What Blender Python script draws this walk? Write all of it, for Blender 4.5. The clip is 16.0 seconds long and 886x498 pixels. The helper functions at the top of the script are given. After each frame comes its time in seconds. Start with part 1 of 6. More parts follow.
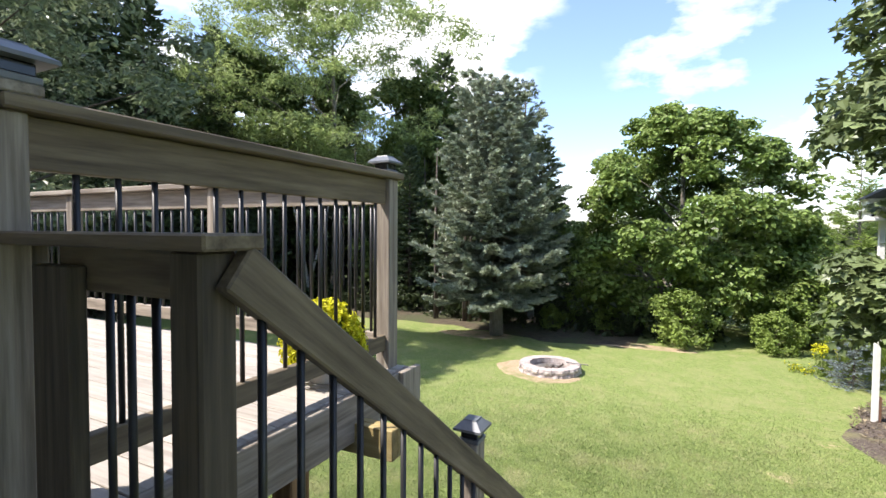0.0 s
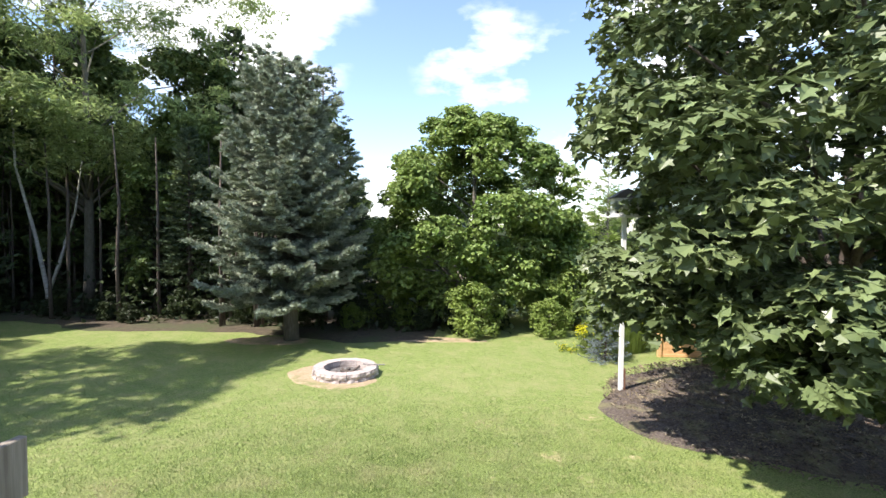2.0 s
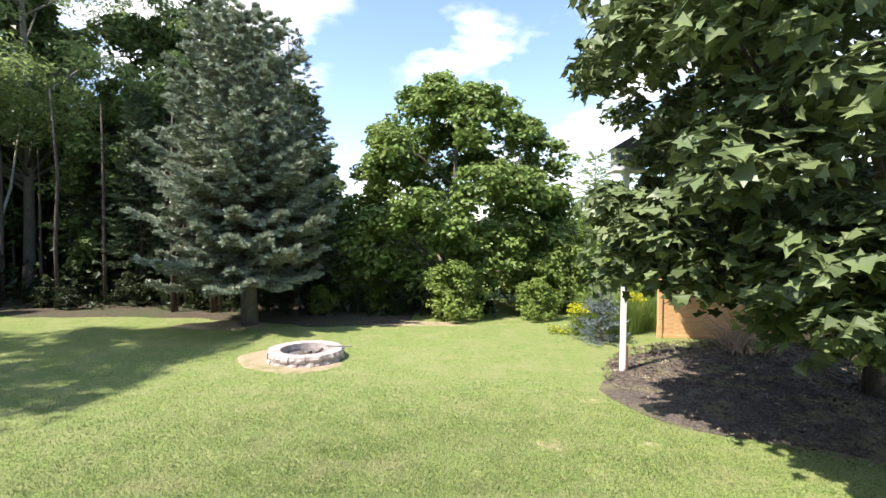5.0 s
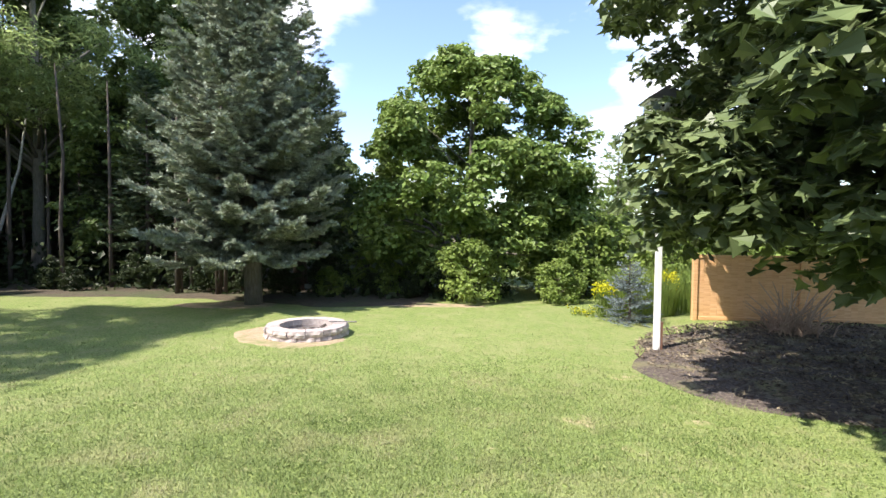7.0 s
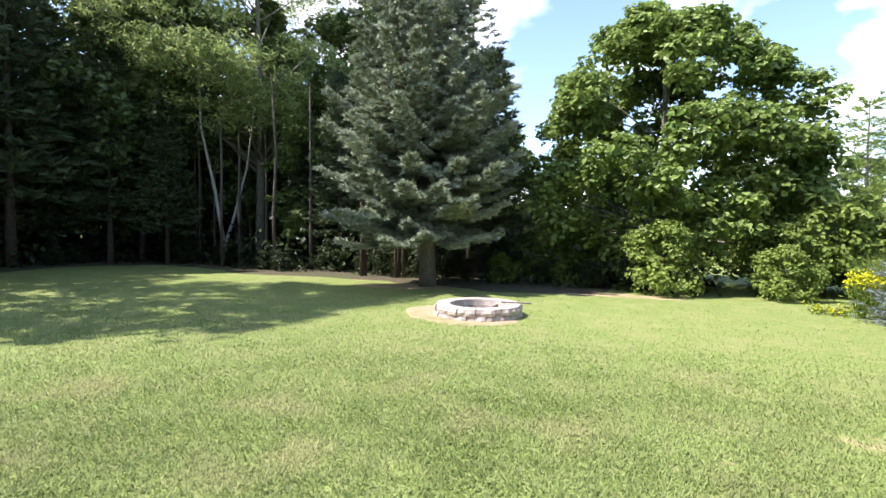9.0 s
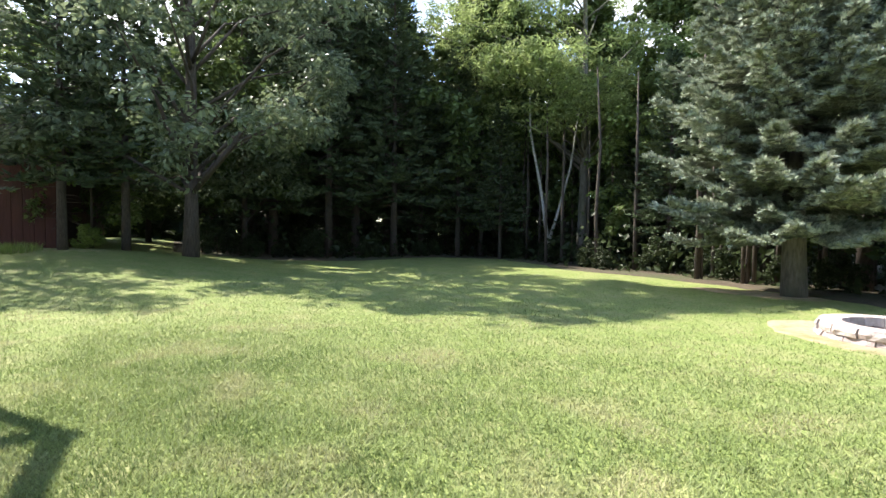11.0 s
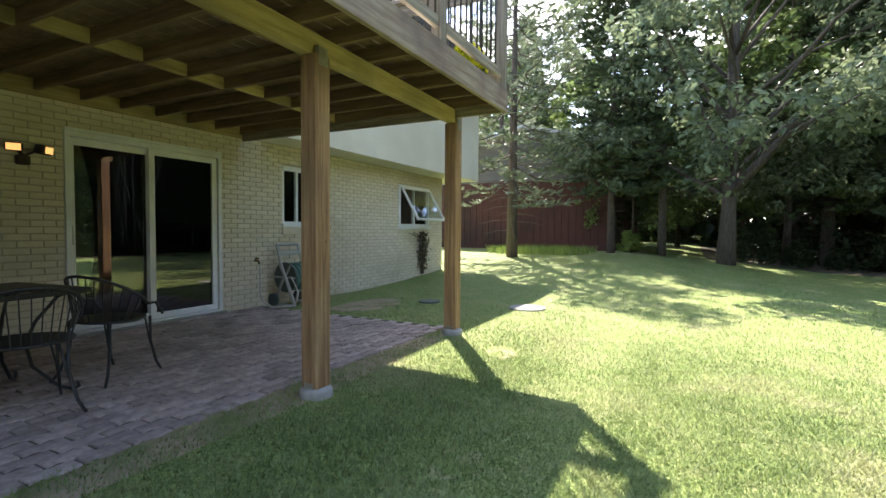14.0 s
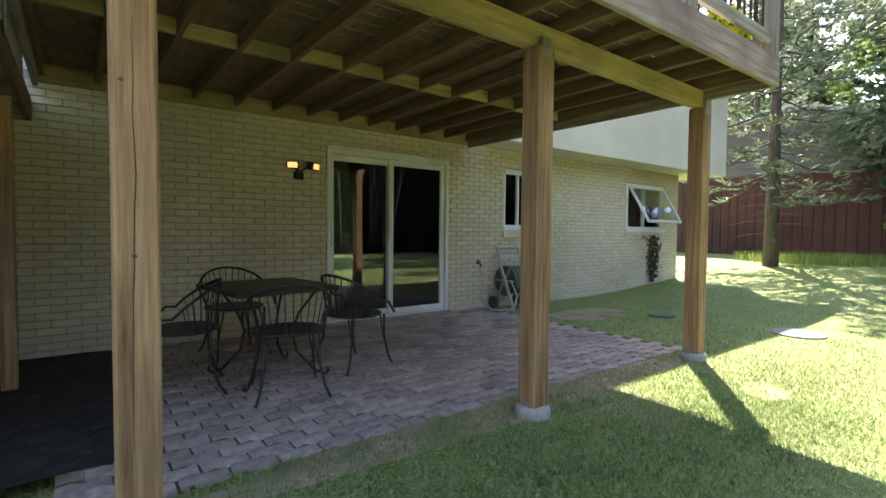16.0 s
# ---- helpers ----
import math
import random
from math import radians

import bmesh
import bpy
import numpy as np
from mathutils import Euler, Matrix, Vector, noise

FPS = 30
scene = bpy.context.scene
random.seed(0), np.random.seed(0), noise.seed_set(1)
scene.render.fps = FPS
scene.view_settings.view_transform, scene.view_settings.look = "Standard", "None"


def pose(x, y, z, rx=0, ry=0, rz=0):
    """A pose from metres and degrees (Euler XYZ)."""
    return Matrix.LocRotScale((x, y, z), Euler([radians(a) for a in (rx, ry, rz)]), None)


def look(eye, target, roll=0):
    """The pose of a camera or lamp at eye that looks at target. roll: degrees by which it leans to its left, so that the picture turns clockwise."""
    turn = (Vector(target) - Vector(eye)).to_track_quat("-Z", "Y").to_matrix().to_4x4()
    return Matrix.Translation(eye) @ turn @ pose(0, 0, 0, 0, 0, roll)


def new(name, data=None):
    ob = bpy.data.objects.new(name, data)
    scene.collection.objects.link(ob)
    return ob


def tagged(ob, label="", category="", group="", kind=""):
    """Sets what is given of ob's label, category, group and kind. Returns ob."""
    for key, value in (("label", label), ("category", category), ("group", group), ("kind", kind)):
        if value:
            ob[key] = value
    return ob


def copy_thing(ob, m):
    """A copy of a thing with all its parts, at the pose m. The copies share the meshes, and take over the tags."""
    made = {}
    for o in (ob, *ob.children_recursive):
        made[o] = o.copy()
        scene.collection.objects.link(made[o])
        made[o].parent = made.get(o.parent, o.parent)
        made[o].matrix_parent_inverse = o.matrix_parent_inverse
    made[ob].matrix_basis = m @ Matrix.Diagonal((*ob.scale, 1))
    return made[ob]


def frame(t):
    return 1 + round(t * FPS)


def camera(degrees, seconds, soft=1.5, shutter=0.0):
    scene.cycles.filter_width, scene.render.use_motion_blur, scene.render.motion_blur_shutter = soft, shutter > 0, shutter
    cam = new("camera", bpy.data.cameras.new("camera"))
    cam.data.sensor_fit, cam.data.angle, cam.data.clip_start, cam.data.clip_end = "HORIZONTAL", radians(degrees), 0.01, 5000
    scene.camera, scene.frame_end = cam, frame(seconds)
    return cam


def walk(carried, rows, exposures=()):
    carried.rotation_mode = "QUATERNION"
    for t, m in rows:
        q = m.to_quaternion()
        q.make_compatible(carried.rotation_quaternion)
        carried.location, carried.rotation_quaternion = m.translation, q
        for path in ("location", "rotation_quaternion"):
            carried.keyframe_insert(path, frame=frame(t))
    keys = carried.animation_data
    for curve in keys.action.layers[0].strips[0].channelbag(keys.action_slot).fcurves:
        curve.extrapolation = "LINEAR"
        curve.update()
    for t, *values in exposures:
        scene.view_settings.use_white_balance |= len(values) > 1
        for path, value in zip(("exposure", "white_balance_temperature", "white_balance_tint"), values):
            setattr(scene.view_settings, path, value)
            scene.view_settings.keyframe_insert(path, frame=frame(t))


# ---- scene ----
cam = camera(84.8, 16.0)
PATH = [
    (0.0, 0.736, 1.006, 3.345, 26.56, -2.12, -0.39),
    (0.5, 0.740, 1.167, 3.337, 19.42, -2.21, -0.45),
    (1.0, 0.790, 1.389, 3.326, 12.87, -2.18, -0.45),
    (1.5, 0.872, 1.635, 3.319, 7.81, -2.24, -0.42),
    (2.0, 0.930, 1.921, 3.291, 4.59, -2.28, -0.47),
    (2.5, 0.922, 2.204, 3.230, 2.80, -2.11, -0.47),
    (3.0, 0.905, 2.459, 3.116, 2.34, -2.21, -0.51),
    (3.5, 0.902, 2.695, 2.970, 2.35, -2.22, -0.44),
    (4.0, 0.896, 2.926, 2.817, 2.39, -2.22, -0.44),
    (6.5, 1.033, 4.035, 1.970, 2.85, -2.22, -0.47),
    (7.0, 0.998, 4.228, 1.834, 4.52, -2.29, -0.54),
    (7.5, 0.963, 4.417, 1.692, 8.50, -2.27, -0.46),
    (8.0, 0.931, 4.601, 1.557, 13.04, -2.28, -0.50),
    (10.5, 0.279, 5.588, 1.115, 50.28, -2.15, -0.39),
    (11.0, 0.159, 5.544, 1.110, 61.04, -2.27, -0.57),
    (11.5, 0.007, 5.495, 1.097, 71.43, -2.25, -0.56),
    (12.0, -0.160, 5.442, 1.096, 81.82, -2.18, -0.45),
    (12.5, -0.308, 5.371, 1.101, 92.09, -2.28, -0.41),
    (13.0, -0.471, 5.327, 1.117, 101.80, -2.15, -0.45),
    (13.5, -0.598, 5.248, 1.110, 110.15, -2.32, -0.50),
    (14.0, -0.709, 5.143, 1.125, 117.34, -2.20, -0.41),
    (14.5, -0.786, 5.047, 1.131, 124.02, -2.25, -0.43),
    (15.0, -0.862, 4.989, 1.144, 130.61, -2.16, -0.46),
    (15.5, -0.916, 4.966, 1.156, 137.04, -2.19, -0.56),
    (16.0, -0.930, 4.943, 1.153, 142.86, -2.23, -0.56),
]
walk(cam, [(t, pose(x, y, z, 90 + pitch, roll, yaw)) for t, x, y, z, yaw, pitch, roll in PATH], [(0.0, 1.19, 6500, 15), (4.0, 1.2, 6500, 15), (8.0, 1.28, 6500, 15), (10.5, 1.58, 6550, 14), (12.5, 1.88, 6600, 14), (14.0, 2.2, 6650, 15), (16.0, 2.48, 6700, 16)])

# world, sun and exposure -------------------------------------------------
# Sunlight travels along (0.58, 0.43, -1): from over the house's far corner.
SUN_WAY = Vector((0.58, 0.43, -1.0)).normalized()
sun_elev = math.asin(-SUN_WAY.z)
sun_az = math.atan2(-SUN_WAY.x, -SUN_WAY.y)
world = bpy.data.worlds.new("sky")
scene.world = world
world.use_nodes = True
wt = world.node_tree
wt.nodes.clear()
w_out = wt.nodes.new("ShaderNodeOutputWorld")
w_bg = wt.nodes.new("ShaderNodeBackground")
w_sky = wt.nodes.new("ShaderNodeTexSky")
w_sky.sky_type = "NISHITA"
w_sky.sun_disc = False
w_sky.sun_elevation = sun_elev
w_sky.sun_rotation = sun_az
w_sky.air_density, w_sky.dust_density, w_sky.ozone_density = 1.0, 0.8, 2.0
w_co = wt.nodes.new("ShaderNodeTexCoord")
w_map = wt.nodes.new("ShaderNodeMapping")
w_map.inputs["Scale"].default_value = (1.0, 1.0, 2.3)
w_map.inputs["Location"].default_value = (0.35, 0.1, 0.0)
w_noise = wt.nodes.new("ShaderNodeTexNoise")
w_noise.inputs["Scale"].default_value = 5.0
w_noise.inputs["Detail"].default_value = 9
w_noise.inputs["Roughness"].default_value = 0.55
def sky_math(op, a, b=None, clamp=False):
    n = wt.nodes.new("ShaderNodeMath")
    n.operation, n.use_clamp = op, clamp
    for i, v in enumerate((a, b)):
        if v is None:
            continue
        if isinstance(v, float):
            n.inputs[i].default_value = v
        else:
            wt.links.new(v, n.inputs[i])
    return n.outputs[0]


# clouds: way to the middle, half width and half height in radians, density
CLOUDS = [((-0.46, 0.82, 0.33), 0.24, 0.20, 1.0), ((-0.62, 0.72, 0.36), 0.20, 0.14, 0.85), ((0.0, 0.95, 0.31), 0.15, 0.13, 0.62), ((0.14, 0.94, 0.31), 0.11, 0.09, 0.48), ((0.22, 0.97, 0.13), 0.26, 0.12, 0.8),
          ((-0.16, 0.98, 0.10), 0.22, 0.10, 0.7), ((0.30, 0.89, 0.35), 0.17, 0.15, 0.66), ((-0.35, 0.85, 0.43), 0.17, 0.08, 0.62), ((0.55, 0.80, 0.22), 0.26, 0.18, 0.75),
          ((-0.78, 0.47, 0.42), 0.16, 0.13, 0.8), ((-0.75, 0.62, 0.30), 0.18, 0.16, 0.8), ((-0.89, -0.24, 0.40), 0.4, 0.26, 1.0), ((0.75, 0.20, 0.5), 0.4, 0.3, 0.7), ((0.2, -0.8, 0.5), 0.45, 0.3, 0.6)]
cover_sum = None
for way, half_w, half_h, dens in CLOUDS:
    c = Vector(way).normalized()
    side = Vector((c.y, -c.x, 0)).normalized()
    over = side.cross(c)
    terms = []
    for axis, half in ((side, half_w), (over, half_h)):
        dt = wt.nodes.new("ShaderNodeVectorMath")
        dt.operation = "DOT_PRODUCT"
        dt.inputs[1].default_value = axis / half
        wt.links.new(w_co.outputs["Generated"], dt.inputs[0])
        terms.append(sky_math("MULTIPLY", dt.outputs["Value"], dt.outputs["Value"]))
    front = wt.nodes.new("ShaderNodeVectorMath")
    front.operation = "DOT_PRODUCT"
    front.inputs[1].default_value = c
    wt.links.new(w_co.outputs["Generated"], front.inputs[0])
    near_it = sky_math("SUBTRACT", 1.0, sky_math("ADD", terms[0], terms[1]), True)
    puff = sky_math("MULTIPLY", sky_math("MULTIPLY", near_it, sky_math("GREATER_THAN", front.outputs["Value"], 0.0)), dens)
    cover_sum = puff if cover_sum is None else sky_math("MAXIMUM", cover_sum, puff)
billow = sky_math("MULTIPLY", sky_math("SUBTRACT", w_noise.outputs["Fac"], 0.5), 3.4)
cloud_fac = sky_math("MULTIPLY", sky_math("SUBTRACT", sky_math("ADD", billow, cover_sum), 0.30), 1.25, True)
cloud_fac = sky_math("MULTIPLY", cloud_fac, sky_math("MULTIPLY", cover_sum, 3.0, True), True)
w_mix = wt.nodes.new("ShaderNodeMixRGB")
w_mix.inputs["Color2"].default_value = (6.6, 6.7, 6.9, 1)
wt.links.new(w_co.outputs["Generated"], w_map.inputs["Vector"])
wt.links.new(w_map.outputs["Vector"], w_noise.inputs["Vector"])
wt.links.new(cloud_fac, w_mix.inputs["Fac"])
wt.links.new(w_sky.outputs["Color"], w_mix.inputs["Color1"])
wt.links.new(w_mix.outputs["Color"], w_bg.inputs["Color"])
w_bg.inputs["Strength"].default_value = 0.15
wt.links.new(w_bg.outputs["Background"], w_out.inputs["Surface"])

sun = new("sun", bpy.data.lights.new("sun", "SUN"))
sun.data.energy = 4.2
sun.data.angle = radians(0.6)
sun.data.color = (1.0, 0.95, 0.86)
sun.matrix_world = look(-SUN_WAY * 40, (0, 0, 0))


# mesh helpers --------------------------------------------------------------
ORIGIN = {}


def thing(name, at, label, category, group="", kind=""):
    """An Empty at the base of a thing; its parts are given in world metres."""
    ob = new(name)
    ob.empty_display_size = 0.1
    ob.location = at
    ORIGIN[ob] = Vector(at)
    return tagged(ob, label, category, group, kind)


def finish(bm, material, shift=None, smooth=False):
    if shift is not None:
        bmesh.ops.translate(bm, vec=-shift, verts=bm.verts)
    me = bpy.data.meshes.new("mesh")
    bm.to_mesh(me)
    bm.free()
    me.materials.append(material)
    if smooth:
        me.polygons.foreach_set("use_smooth", [True] * len(me.polygons))
    return me


def part(name, bm, material, parent=None, label="", smooth=False):
    at = ORIGIN.get(parent)
    ob = new(name, finish(bm, material, at, smooth))
    if parent:
        ob.parent = parent
        ORIGIN[ob] = at if at is not None else Vector((0, 0, 0))
    else:
        ORIGIN[ob] = Vector((0, 0, 0))
    if label:
        ob["label"] = label
    return ob


def raw(name, verts, faces, material, parent=None, smooth=False):
    me = bpy.data.meshes.new("mesh")
    at = ORIGIN.get(parent)
    verts = np.asarray(verts, dtype=float)
    if at is not None:
        verts = verts - np.array(at)
    me.from_pydata(verts.tolist(), [], faces)
    me.materials.append(material)
    if smooth:
        me.polygons.foreach_set("use_smooth", [True] * len(me.polygons))
    ob = new(name, me)
    if parent:
        ob.parent = parent
        ORIGIN[ob] = at if at is not None else Vector((0, 0, 0))
    else:
        ORIGIN[ob] = Vector((0, 0, 0))
    return ob


def box(x0, x1, y0, y1, z0, z1, bev=0.0, bm=None):
    own = bm is None
    b = bmesh.new()
    m = Matrix.Translation(((x0 + x1) / 2, (y0 + y1) / 2, (z0 + z1) / 2)) @ Matrix.Diagonal((abs(x1 - x0), abs(y1 - y0), abs(z1 - z0), 1))
    bmesh.ops.create_cube(b, size=1, matrix=m)
    if bev:
        bmesh.ops.bevel(b, geom=b.edges[:], offset=bev, segments=1, affect="EDGES")
    return b if own else join(bm, b)


def join(bm, other):
    me = bpy.data.meshes.new("tmp")
    other.to_mesh(me)
    other.free()
    bm.from_mesh(me)
    bpy.data.meshes.remove(me)
    return bm


def bar(p0, p1, w, h, bev=0.0, bm=None, up=(0, 0, 1)):
    """A box from p0 to p1, w wide and h high."""
    p0, p1 = Vector(p0), Vector(p1)
    d = p1 - p0
    y = d.normalized()
    x = y.cross(Vector(up))
    if x.length < 1e-4:
        x = Vector((1, 0, 0))
    x.normalize()
    z = x.cross(y)
    rot = Matrix((x, y, z)).transposed().to_4x4()
    b = bmesh.new()
    bmesh.ops.create_cube(b, size=1, matrix=Matrix.Translation((p0 + p1) / 2) @ rot @ Matrix.Diagonal((w, d.length, h, 1)))
    if bev:
        bmesh.ops.bevel(b, geom=b.edges[:], offset=bev, segments=1, affect="EDGES")
    return b if bm is None else join(bm, b)


def tube(points, radii, seg=8, bm=None, closed=False):
    """A round tube through the points."""
    b = bmesh.new() if bm is None else bm
    pts = [Vector(p) for p in points]
    n = len(pts)
    if not hasattr(radii, "__len__"):
        radii = [radii] * n
    rings = []
    side = None
    for i, p in enumerate(pts):
        a = pts[(i - 1) % n] if closed or i else p
        c = pts[(i + 1) % n] if closed or i < n - 1 else p
        d = (c - a).normalized()
        if side is None:
            side = d.orthogonal().normalized()
        side = (side - d * side.dot(d))
        side = side.normalized() if side.length > 1e-5 else d.orthogonal().normalized()
        other = d.cross(side)
        rings.append([b.verts.new(p + (side * math.cos(k * math.tau / seg) + other * math.sin(k * math.tau / seg)) * radii[i]) for k in range(seg)])
    for i in range(n if closed else n - 1):
        r0, r1 = rings[i], rings[(i + 1) % n]
        for k in range(seg):
            b.faces.new((r0[k], r0[(k + 1) % seg], r1[(k + 1) % seg], r1[k]))
    if not closed:
        b.faces.new(rings[0][::-1])
        b.faces.new(rings[-1])
    return b


def cyl(c, r0, r1, z0, z1, seg=16, bm=None):
    return tube([(c[0], c[1], z0), (c[0], c[1], z1)], [r0, r1], seg, bm)


# materials -----------------------------------------------------------------
def material(name, colors, rough=0.7, scale=4.0, stretch=(1, 1, 1), bump=0.0, fine=0.0, metal=0.0, spec=0.5, island=0.0,
             rand=0.0, detail=6.0, stain=None, stain_scale=0.7, translucent=0.0, bump_scale=None, world_co=False, stain_at=(0.45, 0.7)):
    """Noise-mixed colours with a second, larger stain noise, relief, and a shift of value per piece."""
    m = bpy.data.materials.new(name)
    m.use_nodes = True
    t = m.node_tree
    N, L = t.nodes, t.links
    bsdf = N["Principled BSDF"]
    out = N["Material Output"]
    if world_co:
        co = N.new("ShaderNodeNewGeometry").outputs["Position"]
    else:
        co = N.new("ShaderNodeTexCoord").outputs["Object"]
    mp = N.new("ShaderNodeMapping")
    mp.inputs["Scale"].default_value = stretch
    L.new(co, mp.inputs["Vector"])
    vec = mp.outputs["Vector"]
    if rand:
        oi = N.new("ShaderNodeObjectInfo")
        add = N.new("ShaderNodeVectorMath")
        add.operation = "ADD"
        mul = N.new("ShaderNodeMath")
        mul.operation = "MULTIPLY"
        mul.inputs[1].default_value = 37.0
        L.new(oi.outputs["Random"], mul.inputs[0])
        L.new(vec, add.inputs[0])
        L.new(mul.outputs[0], add.inputs[1])
        vec = add.outputs[0]
    noise1 = N.new("ShaderNodeTexNoise")
    noise1.inputs["Scale"].default_value = scale
    noise1.inputs["Detail"].default_value = detail
    noise1.inputs["Roughness"].default_value = 0.62
    L.new(vec, noise1.inputs["Vector"])
    ramp = N.new("ShaderNodeValToRGB")
    els = ramp.color_ramp.elements
    while len(els) < len(colors):
        els.new(0.5)
    for i, c in enumerate(colors):
        els[i].position = 0.28 + 0.44 * i / max(1, len(colors) - 1)
        els[i].color = (*c, 1)
    L.new(noise1.outputs["Fac"], ramp.inputs["Fac"])
    col = ramp.outputs["Color"]
    if stain:
        n2 = N.new("ShaderNodeTexNoise")
        n2.inputs["Scale"].default_value = stain_scale
        n2.inputs["Detail"].default_value = 5
        L.new(co, n2.inputs["Vector"])
        r2 = N.new("ShaderNodeMapRange")
        r2.inputs["From Min"].default_value, r2.inputs["From Max"].default_value = stain_at
        L.new(n2.outputs["Fac"], r2.inputs["Value"])
        mx = N.new("ShaderNodeMixRGB")
        mx.inputs["Color2"].default_value = (*stain, 1)
        L.new(r2.outputs["Result"], mx.inputs["Fac"])
        L.new(col, mx.inputs["Color1"])
        col = mx.outputs["Color"]
    if rand or island:
        hsv = N.new("ShaderNodeHueSaturation")
        rg = N.new("ShaderNodeMapRange")
        amount = rand or island
        rg.inputs["To Min"].default_value, rg.inputs["To Max"].default_value = 1 - amount, 1 + amount
        if rand:
            L.new(oi.outputs["Random"], rg.inputs["Value"])
        else:
            ge = N.new("ShaderNodeNewGeometry")
            L.new(ge.outputs["Random Per Island"], rg.inputs["Value"])
        L.new(rg.outputs["Result"], hsv.inputs["Value"])
        L.new(col, hsv.inputs["Color"])
        col = hsv.outputs["Color"]
    L.new(col, bsdf.inputs["Base Color"])
    bsdf.inputs["Roughness"].default_value = rough
    bsdf.inputs["Metallic"].default_value = metal
    bsdf.inputs["Specular IOR Level"].default_value = spec
    if bump:
        bp = N.new("ShaderNodeBump")
        bp.inputs["Strength"].default_value = bump
        bp.inputs["Distance"].default_value = fine or 0.01
        if bump_scale:
            n3 = N.new("ShaderNodeTexNoise")
            n3.inputs["Scale"].default_value = bump_scale
            n3.inputs["Detail"].default_value = 5
            L.new(vec, n3.inputs["Vector"])
            L.new(n3.outputs["Fac"], bp.inputs["Height"])
        else:
            L.new(noise1.outputs["Fac"], bp.inputs["Height"])
        L.new(bp.outputs["Normal"], bsdf.inputs["Normal"])
    if translucent:
        tr = N.new("ShaderNodeBsdfTranslucent")
        mixs = N.new("ShaderNodeMixShader")
        mixs.inputs["Fac"].default_value = translucent
        L.new(col, tr.inputs["Color"])
        L.new(bsdf.outputs["BSDF"], mixs.inputs[1])
        L.new(tr.outputs["BSDF"], mixs.inputs[2])
        L.new(mixs.outputs["Shader"], out.inputs["Surface"])
    return m


def wood(name, colors, along, rand=0.12, rough=0.75, stain=None, island=0.0):
    st = {"x": (0.6, 9, 9), "y": (9, 0.6, 9), "z": (11, 11, 0.5)}[along]
    return material(name, colors, rough, 3.2, st, 0.5, 0.006, rand=rand, stain=stain, stain_scale=1.6, detail=8, island=island)


GREY = [(0.115, 0.09, 0.066), (0.25, 0.212, 0.168), (0.40, 0.352, 0.29)]
TAN = [(0.11, 0.050, 0.022), (0.32, 0.18, 0.085), (0.48, 0.315, 0.17)]
GREEN_TAN = [(0.24, 0.18, 0.07), (0.38, 0.29, 0.12), (0.48, 0.38, 0.19)]
grey_x = wood("weathered wood along x", GREY, "x")
grey_y = wood("weathered wood along y", GREY, "y")
# landing and stair rails: brown wood with the house's shade darkened into it
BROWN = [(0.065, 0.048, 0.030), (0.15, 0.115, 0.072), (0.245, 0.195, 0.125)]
brown_x = wood("weathered brown rail wood along x, shade in its colour", BROWN, "x")
brown_y = wood("weathered brown rail wood along y, shade in its colour", BROWN, "y")
brown_z = wood("weathered brown rail wood upright, shade in its colour", [(0.034, 0.026, 0.018), (0.082, 0.064, 0.042), (0.145, 0.115, 0.076)], "z")
grey_z = wood("weathered wood upright", GREY, "z")
tan_z = wood("cedar post wood", TAN, "z", rand=0.2, stain=(0.20, 0.13, 0.08))
beam_wood = wood("pressure treated beam", GREEN_TAN, "x", stain=(0.20, 0.16, 0.08))
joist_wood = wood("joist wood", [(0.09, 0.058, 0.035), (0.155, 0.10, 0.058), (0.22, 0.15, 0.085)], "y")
fascia_wood = wood("stained fascia board", [(0.16, 0.11, 0.09), (0.30, 0.23, 0.18), (0.42, 0.35, 0.29)], "x", stain=(0.15, 0.10, 0.09))
deck_wood = wood("deck boards", [(0.24, 0.215, 0.18), (0.36, 0.325, 0.28), (0.46, 0.425, 0.375)], "x")
black_metal = material("black powder coat", [(0.012, 0.012, 0.013), (0.02, 0.02, 0.021)], 0.4, 20, bump=0.1, fine=0.001)
iron = material("black wrought iron", [(0.010, 0.010, 0.011), (0.022, 0.021, 0.02)], 0.45, 30, bump=0.3, fine=0.001)
cap_metal = material("post cap plastic", [(0.10, 0.11, 0.12), (0.16, 0.17, 0.18)], 0.45, 14)
brick_paint = material("cream painted brick", [(0.56, 0.49, 0.34), (0.65, 0.575, 0.42), (0.70, 0.63, 0.48)], 0.75, 9, bump=0.5, fine=0.004,
                       rand=0.06, stain=(0.47, 0.40, 0.27), stain_scale=0.5, bump_scale=60)
brick_paint_far = material("cream painted brick joined", [(0.56, 0.49, 0.34), (0.65, 0.575, 0.42), (0.70, 0.63, 0.48)], 0.75, 9, bump=0.5,
                           fine=0.004, island=0.06, stain=(0.47, 0.40, 0.27), stain_scale=0.5, bump_scale=60)
mortar = material("painted mortar", [(0.40, 0.345, 0.245), (0.47, 0.41, 0.30)], 0.9, 30, bump=0.4, fine=0.003)
siding = material("cream stucco siding", [(0.66, 0.61, 0.50), (0.72, 0.67, 0.56)], 0.8, 3, bump=0.25, fine=0.003, bump_scale=120, stain=(0.62, 0.56, 0.45), stain_scale=0.6)
white_vinyl = material("white vinyl", [(0.70, 0.70, 0.68), (0.80, 0.80, 0.78)], 0.4, 5, stain=(0.62, 0.61, 0.57), stain_scale=2.0)
concrete = material("concrete", [(0.25, 0.235, 0.21), (0.38, 0.36, 0.33)], 0.9, 14, bump=0.5, fine=0.006, stain=(0.24, 0.22, 0.19), stain_scale=3)
